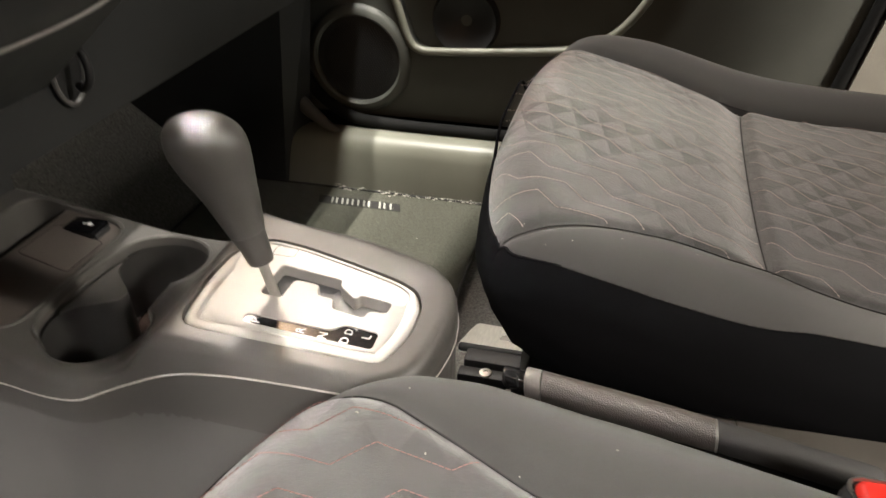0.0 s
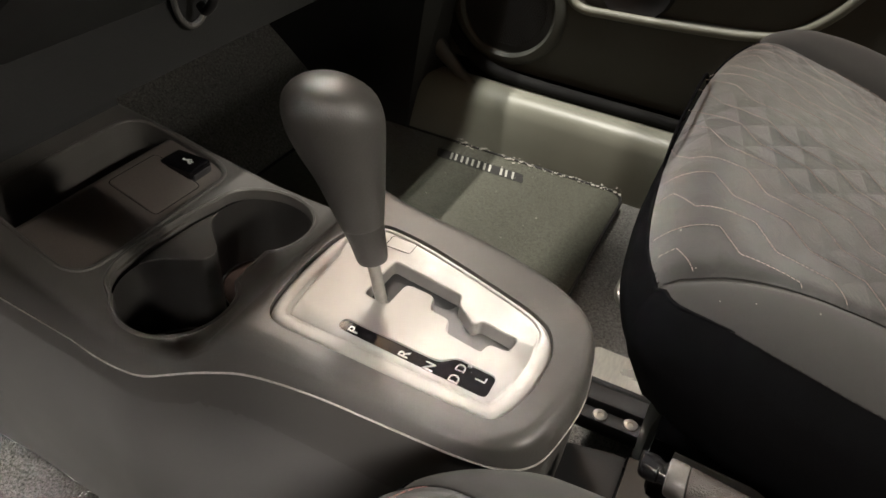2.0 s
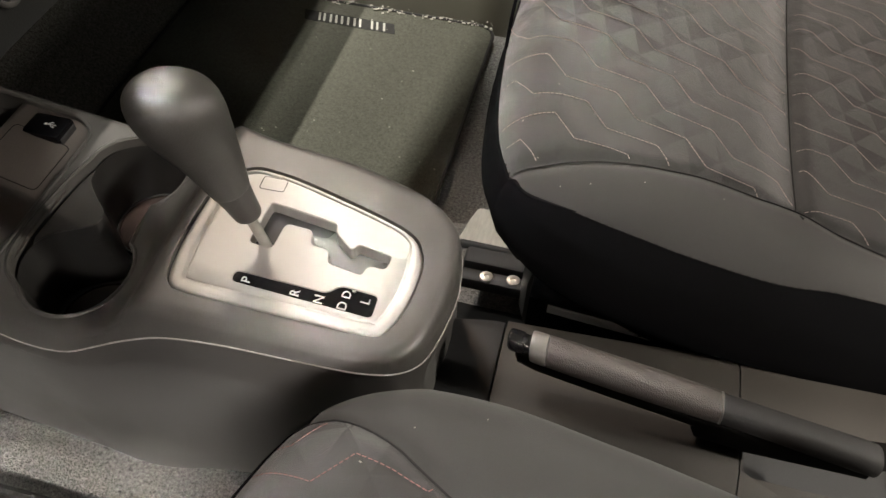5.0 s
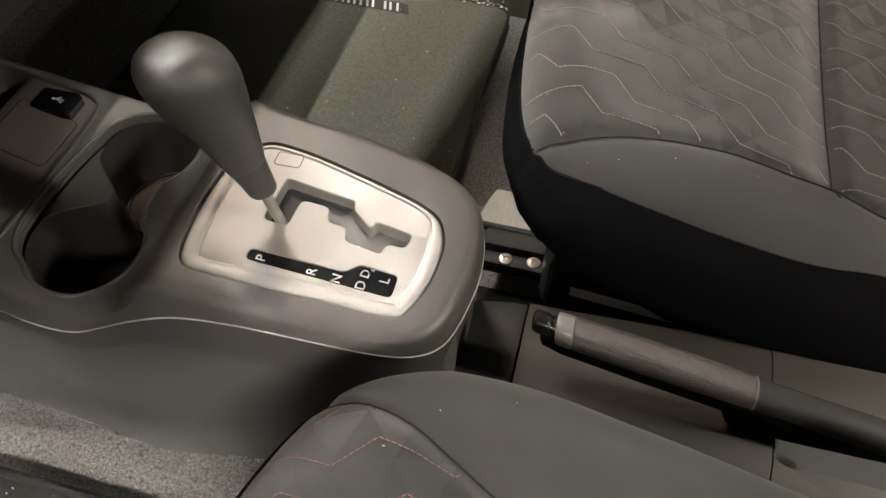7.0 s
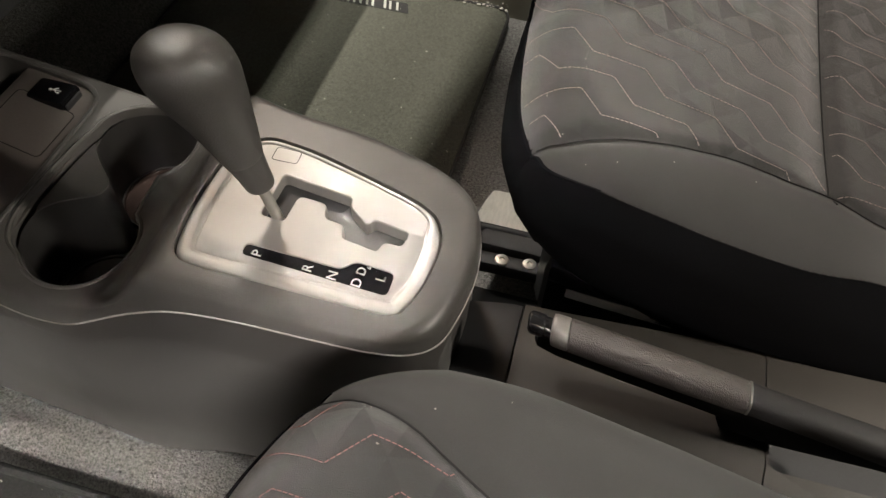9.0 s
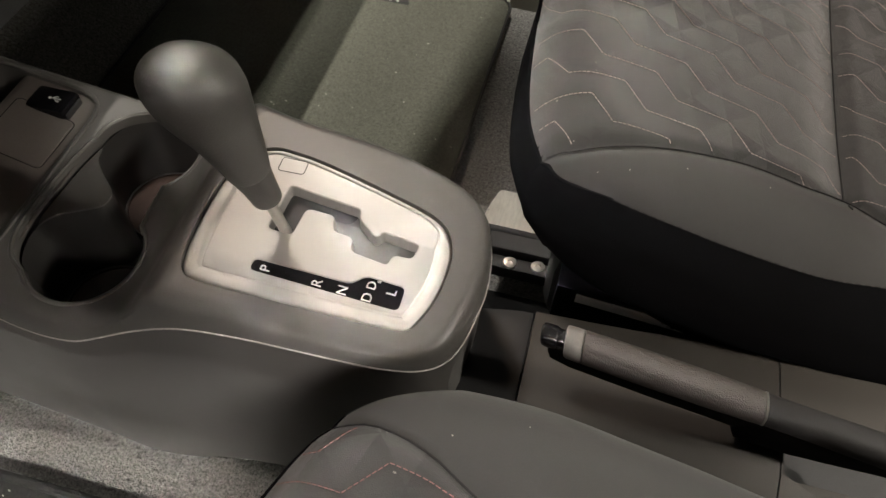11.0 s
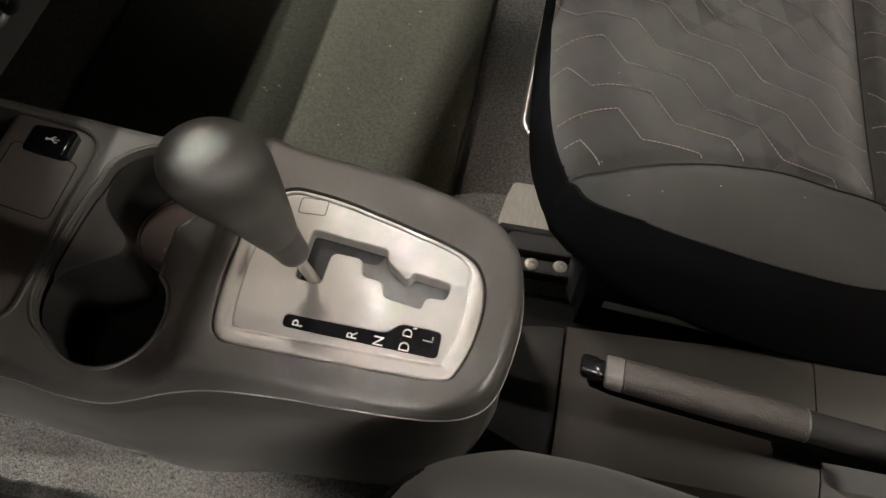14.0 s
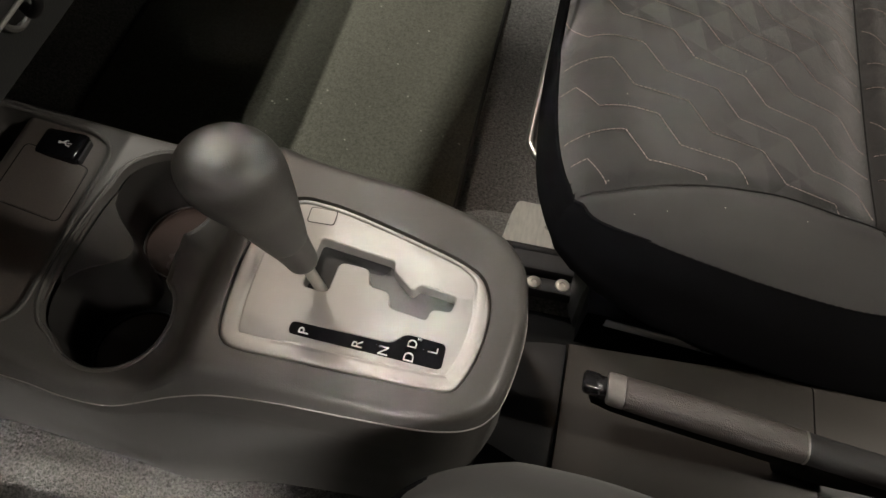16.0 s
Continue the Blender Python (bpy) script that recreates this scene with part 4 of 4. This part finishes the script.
    # zigzag quilting thread
    runs = []
    for row in range(-8, 26):
        pts = []
        for k in range(-9, 14):
            a = zigzag(row, k)
            pts += [a, a + QD]
        for a, b in zip(pts[:-1], pts[1:]):
            ln = float(np.hypot(*(b - a)))
            m = int(ln / 0.0030)
            for i in range(m):
                c0, c1 = a + (b - a) * (i + 0.08) / m, a + (b - a) * (i + 0.80) / m
                x, y = c0
                if not (0.080 < x < 0.60 and x > lerp(y, PIPE) + 0.001 and lerp(x, SEAM_IN) + 0.003 < y < lerp(x, SEAM_OUT) - 0.003):
                    continue
                if abs(x - CROSS(y)) < 0.003:
                    continue
                runs.append((tr(up(c0[0], c0[1], 0.0009)), tr(up(c1[0], c1[1], 0.0009))))
    vv, ff = [], []
    for a, b in runs:
        a, b = Vector(a), Vector(b)
        d = (b - a).normalized()
        sd = d.cross(Vector((0, 0, 1))).normalized() * 0.00032
        h = Vector((0, 0, 0.0004))
        k = len(vv)
        vv += [a - sd, a + sd, a + h, b - sd, b + sd, b + h]
        ff += [(k, k + 2, k + 5, k + 3), (k + 2, k + 1, k + 4, k + 5), (k, k + 1, k + 2), (k + 3, k + 5, k + 4)]
    o = part("quilt_stitching", mesh(vv, ff), SHADED_THREAD if mirror else THREAD, s, "pale pink zigzag stitching", smooth=False)
    o["kind"] = "stuff"
    # base and plain backrest
    b2 = box(0.13, 0.58, 0.085, 0.54, 0.11, 0.20, 0.02)
    for v in b2.verts:
        v.co = tr(v.co)
    part("seat_base", b2, BLACK, s)
    back = loft([[(x, y, z) for x, y, z in ((0.60 + 0.30 * t, 0.06 + 0.02 * t, 0.25 + 0.75 * t), (0.60 + 0.30 * t, 0.54 - 0.02 * t, 0.25 + 0.75 * t), (0.72 + 0.26 * t, 0.54 - 0.02 * t, 0.25 + 0.75 * t), (0.72 + 0.26 * t, 0.06 + 0.02 * t, 0.25 + 0.75 * t))] for t in (0, 0.5, 1)])
    bmesh.ops.bevel(back, geom=back.edges[:], offset=0.02, segments=2, affect="EDGES")
    for v in back.verts:
        v.co = tr(v.co)
    part("backrest", back, CLOTH, s)
    return s


RIM_A = np.array([(x, lerp(x, S_NEAR)) for x in np.linspace(0.075, 0.62, 2400)] + [(x, lerp(x, S_FAR)) for x in np.linspace(0.62, 0.075, 1200)])


def seat_point(x, y, h):
    d = float(np.sqrt(((RIM_A - np.array((x, y))) ** 2).sum(1).min()))
    return (x, y, seat_top(x, y, d) + h)


seat("passenger_seat", "dark grey cloth passenger seat with pale pink zigzag stitching", False)
seat("driver_seat", "dark grey cloth driver seat beside the console", True)

# ---- seat rail and fittings by the passenger seat ----
rail = thing("seat_rail", "dark steel seat rail with bright end bracket", "seat rail")
part("rail", join(box(0.072, 0.55, 0.104, 0.118, 0.135, 0.150, 0.003), box(0.074, 0.55, 0.122, 0.146, 0.115, 0.153, 0.004)), DARKSTEEL, rail)
bz = lambda x, y: 0.150 - 0.30 * (y - 0.146) - 0.02 * (x - 0.07)
bk = ccw(rounded([(0.064, 0.1465), (0.130, 0.1465), (0.130, 0.206), (0.072, 0.206), (0.068, 0.185)], 0.004, 3))
part("bracket", join(fill([bk], bz), sweep(bk, [(0.0, 0.0), (0.0008, -0.001), (0.0004, -0.010)], bz)), ZINC, rail, "bright steel end bracket")
part("rod", tube([(0.0655, 0.1425, 0.1505), (0.0665, 0.1425, 0.1505), (0.0675, 0.1425, 0.1505), (0.13, 0.1425, 0.1505)], [0.0026, 0.0038, 0.0042, 0.0042], 14), DARKSTEEL, rail)
part("rod_end", tube([(0.0645, 0.1425, 0.1505), (0.0655, 0.1425, 0.1505)], [0.0018, 0.0030], 12), STEEL, rail, "bright rod end")
for x, y in ((0.098, 0.111), (0.122, 0.113)):
    b = [[(x + r * math.cos(a), y + r * math.sin(a), z) for a in np.linspace(0, 2 * math.pi, 18, endpoint=False)] for r, z in ((0.0062, 0.149), (0.0062, 0.1502), (0.0056, 0.1510), (0.0026, 0.1513), (0.0022, 0.1502), (0.0002, 0.1500))]
    part("bolt", loft(b), STEEL, rail, "bright bolt head")
bar = thing("adjuster_bar", "bent steel seat adjuster bar below the cushion", "bar")
part("bar", tube(spline([(0.14, 0.226, 0.165), (0.090, 0.232, 0.163), (0.074, 0.245, 0.163), (0.0715, 0.265, 0.163), (0.0725, 0.32, 0.163), (0.075, 0.40, 0.163), (0.080, 0.43, 0.163), (0.14, 0.44, 0.165)], 8), 0.0042, 12), STEEL, bar)
cover = thing("seat_side_cover", "dark plastic lower seat side cover with printed label", "side cover")
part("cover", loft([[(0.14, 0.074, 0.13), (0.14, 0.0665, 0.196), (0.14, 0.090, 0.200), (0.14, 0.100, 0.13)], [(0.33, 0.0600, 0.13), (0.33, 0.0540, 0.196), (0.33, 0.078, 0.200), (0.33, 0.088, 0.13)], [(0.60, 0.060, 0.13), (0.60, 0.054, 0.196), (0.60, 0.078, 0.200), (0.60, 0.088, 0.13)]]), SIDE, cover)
face_y = lambda x, z: 0.0740 - 0.0737 * (x - 0.14) - 0.1136 * (z - 0.13) + 0.12 * (x - 0.14) * (z - 0.13)
strip = lambda x0, x1, z0, z1, h: loft([[(x, face_y(x, z) - o, z) for z, o in ((z0, h), (z1, h), (z1, -0.001), (z0, -0.001))] for x in (x0, x1)])
lb = part("label", strip(0.1555, 0.292, 0.1795, 0.1915, 0.0008), LABEL, cover, "narrow printed label")
random.seed(8)
marks, x = [], 0.222
while x < 0.286:
    w = random.uniform(0.0010, 0.0032)
    marks.append(strip(x, x + w, 0.1852, 0.1876, 0.0011))
    if random.random() < 0.7:
        marks.append(strip(x, x + w * 0.9, 0.1816, 0.1836, 0.0011))
    x += w + 0.0012
o = part("print", join(*marks), BLACK, lb, smooth=False)
o["kind"] = "stuff"

# ---- belt buckle ----
buckle = thing("belt_buckle", "black belt buckle with red release button", "belt buckle", at=(0, 0, 0))
part("case", box(0.320, 0.392, -0.152, -0.108, 0.255, 0.318, 0.010, 3), BLACK, buckle)
part("release_button", box(0.3255, 0.388, -0.147, -0.114, 0.306, 0.3225, 0.005, 3), RED, buckle, "red release button")
part("button_rim", tube([(p[0], p[1], 0.3175) for p in ccw(rounded([(0.323, -0.150), (0.390, -0.150), (0.390, -0.111), (0.323, -0.111)], 0.008, 5))] + [(0.331, -0.150, 0.3175)], 0.0012, 6), STEEL, buckle, "thin bright rim")
part("stalk", box(0.34, 0.375, -0.140, -0.120, 0.06, 0.262, 0.004), BLACK, buckle)

# ---- floor mats ----
def mat_sheet(x0, x1, y0, y1, z, r):
    return ccw(rounded([(x0, y0), (x1, y0), (x1, y1), (x0, y1)], r, 8))


pm = thing("floor_mat", "olive grey carpet floor mat with bound edge, dusty", "floor mat")
lp = mat_sheet(-0.46, 0.003, 0.16, 0.662, 0.02, 0.03)
part("carpet", join(fill([lp], lambda x, y: 0.0185), sweep(lp, [(0.0, 0.0), (0.0, -0.012)], lambda x, y: 0.0185)), MAT, pm)
part("binding", tube([(p[0], p[1], 0.0185) for p in lp] + [(lp[0][0], lp[0][1], 0.0185)], 0.0024, 8), MATBLACK, pm, "black edge binding")
# a woven badge, as plain bars
bars = []
for k, w in enumerate((0.014, 0.0036, 0.012, 0.013, 0.012, 0.011)):
    x = -0.152 - 0.0185 * k
    for a, b in (((0.0, 0.0034), (w - 0.0034, w)) if w > 0.005 else ((0.0, w),)):
        q = [(x - a, 0.609), (x - b, 0.609), (x - b - 0.005, 0.627), (x - a - 0.005, 0.627)]
        bars.append(prism(q, 0.0186, 0.0196))
tag = ccw(rounded([(-0.136, 0.606), (-0.276, 0.606), (-0.284, 0.630), (-0.144, 0.630)], 0.003))
part("badge_tag", prism(tag, 0.0180, 0.0188), MATBLACK, pm, "black woven tag")
part("badge", join(*bars), BADGE, pm, "white woven badge bars")
random.seed(4)
cr = []
for k in range(130):
    x, y, r = random.uniform(-0.27, 0.0), 0.660 + random.gauss(0.0, 0.004), random.uniform(0.0006, 0.0022)
    if random.random() < 0.25:
        x, y = random.uniform(-0.25, 0.0), random.uniform(0.30, 0.64)
        r *= 0.5
    b = bmesh.new()
    bmesh.ops.create_icosphere(b, subdivisions=1, radius=r, matrix=Matrix.Translation((x, y, 0.0205 + r * 0.4)) @ Matrix.Diagonal((random.uniform(0.7, 2), 1, 0.6, 1)))
    cr.append(b)
o = part("crumbs", join(*cr), PALE, None)
tagged(o, "pale dust and crumbs along the floor mat edge", "crumbs", kind="stuff")

random.seed(21)
cr = []
for k in range(40):
    r = random.uniform(0.0003, 0.0008)
    b = bmesh.new()
    bmesh.ops.create_icosphere(b, subdivisions=1, radius=r, matrix=Matrix.Translation((random.uniform(-0.34, 0.0), random.uniform(-0.26, -0.145), 0.0265 + r * 0.3)) @ Matrix.Rotation(random.uniform(0, 3), 4, "Z") @ Matrix.Diagonal((random.uniform(1, 3), 1, 0.5, 1)))
    cr.append(b)
o = part("crumbs", join(*cr), PALE, None)
tagged(o, "pale crumbs on the black driver mat", "crumbs", kind="stuff")

dm = thing("floor_mat", "black rubber-backed driver floor mat, scuffed", "floor mat")
lp = mat_sheet(-0.62, 0.10, -0.60, -0.138, 0.02, 0.03)
part("carpet", join(fill([lp], lambda x, y: 0.026), sweep(lp, [(0.0, 0.0), (0.0, -0.02)], lambda x, y: 0.026)), MATBLACK, dm)
part("binding", tube([(p[0], p[1], 0.026) for p in lp] + [(lp[0][0], lp[0][1], 0.026)], 0.0045, 8), MATBLACK, dm)

# ---- lint on the seats and the plate ----
random.seed(11)
specks = []
for k in range(46):
    if k < 20:
        x, y = random.uniform(0.11, 0.34), random.uniform(0.07, 0.33)
        p = seat_point(x, y, 0.0003)
    elif k < 38:
        x, y = random.uniform(0.13, 0.30), random.uniform(0.06, 0.20)
        q = seat_point(x, y, 0.0003)
        p = driver_side(q)
    else:
        x, y = random.uniform(-0.07, 0.05), random.uniform(-0.055, 0.03)
        p = (x, y, P_Z(x, y) + 0.0)
        if k % 2:
            continue
    b = bmesh.new()
    r = random.uniform(0.00022, 0.00050) * (0.5 if k >= 38 else 1.0)
    bmesh.ops.create_icosphere(b, subdivisions=1, radius=r, matrix=Matrix.Translation(p) @ Matrix.Rotation(random.uniform(0, 3), 4, "Z") @ Matrix.Diagonal((random.uniform(1, 2.6), 1, 0.7, 1)))
    specks.append(b)
o = part("lint", join(*specks), PALE, None)
tagged(o, "tiny pale lint specks on the dark seats", "lint", kind="stuff")
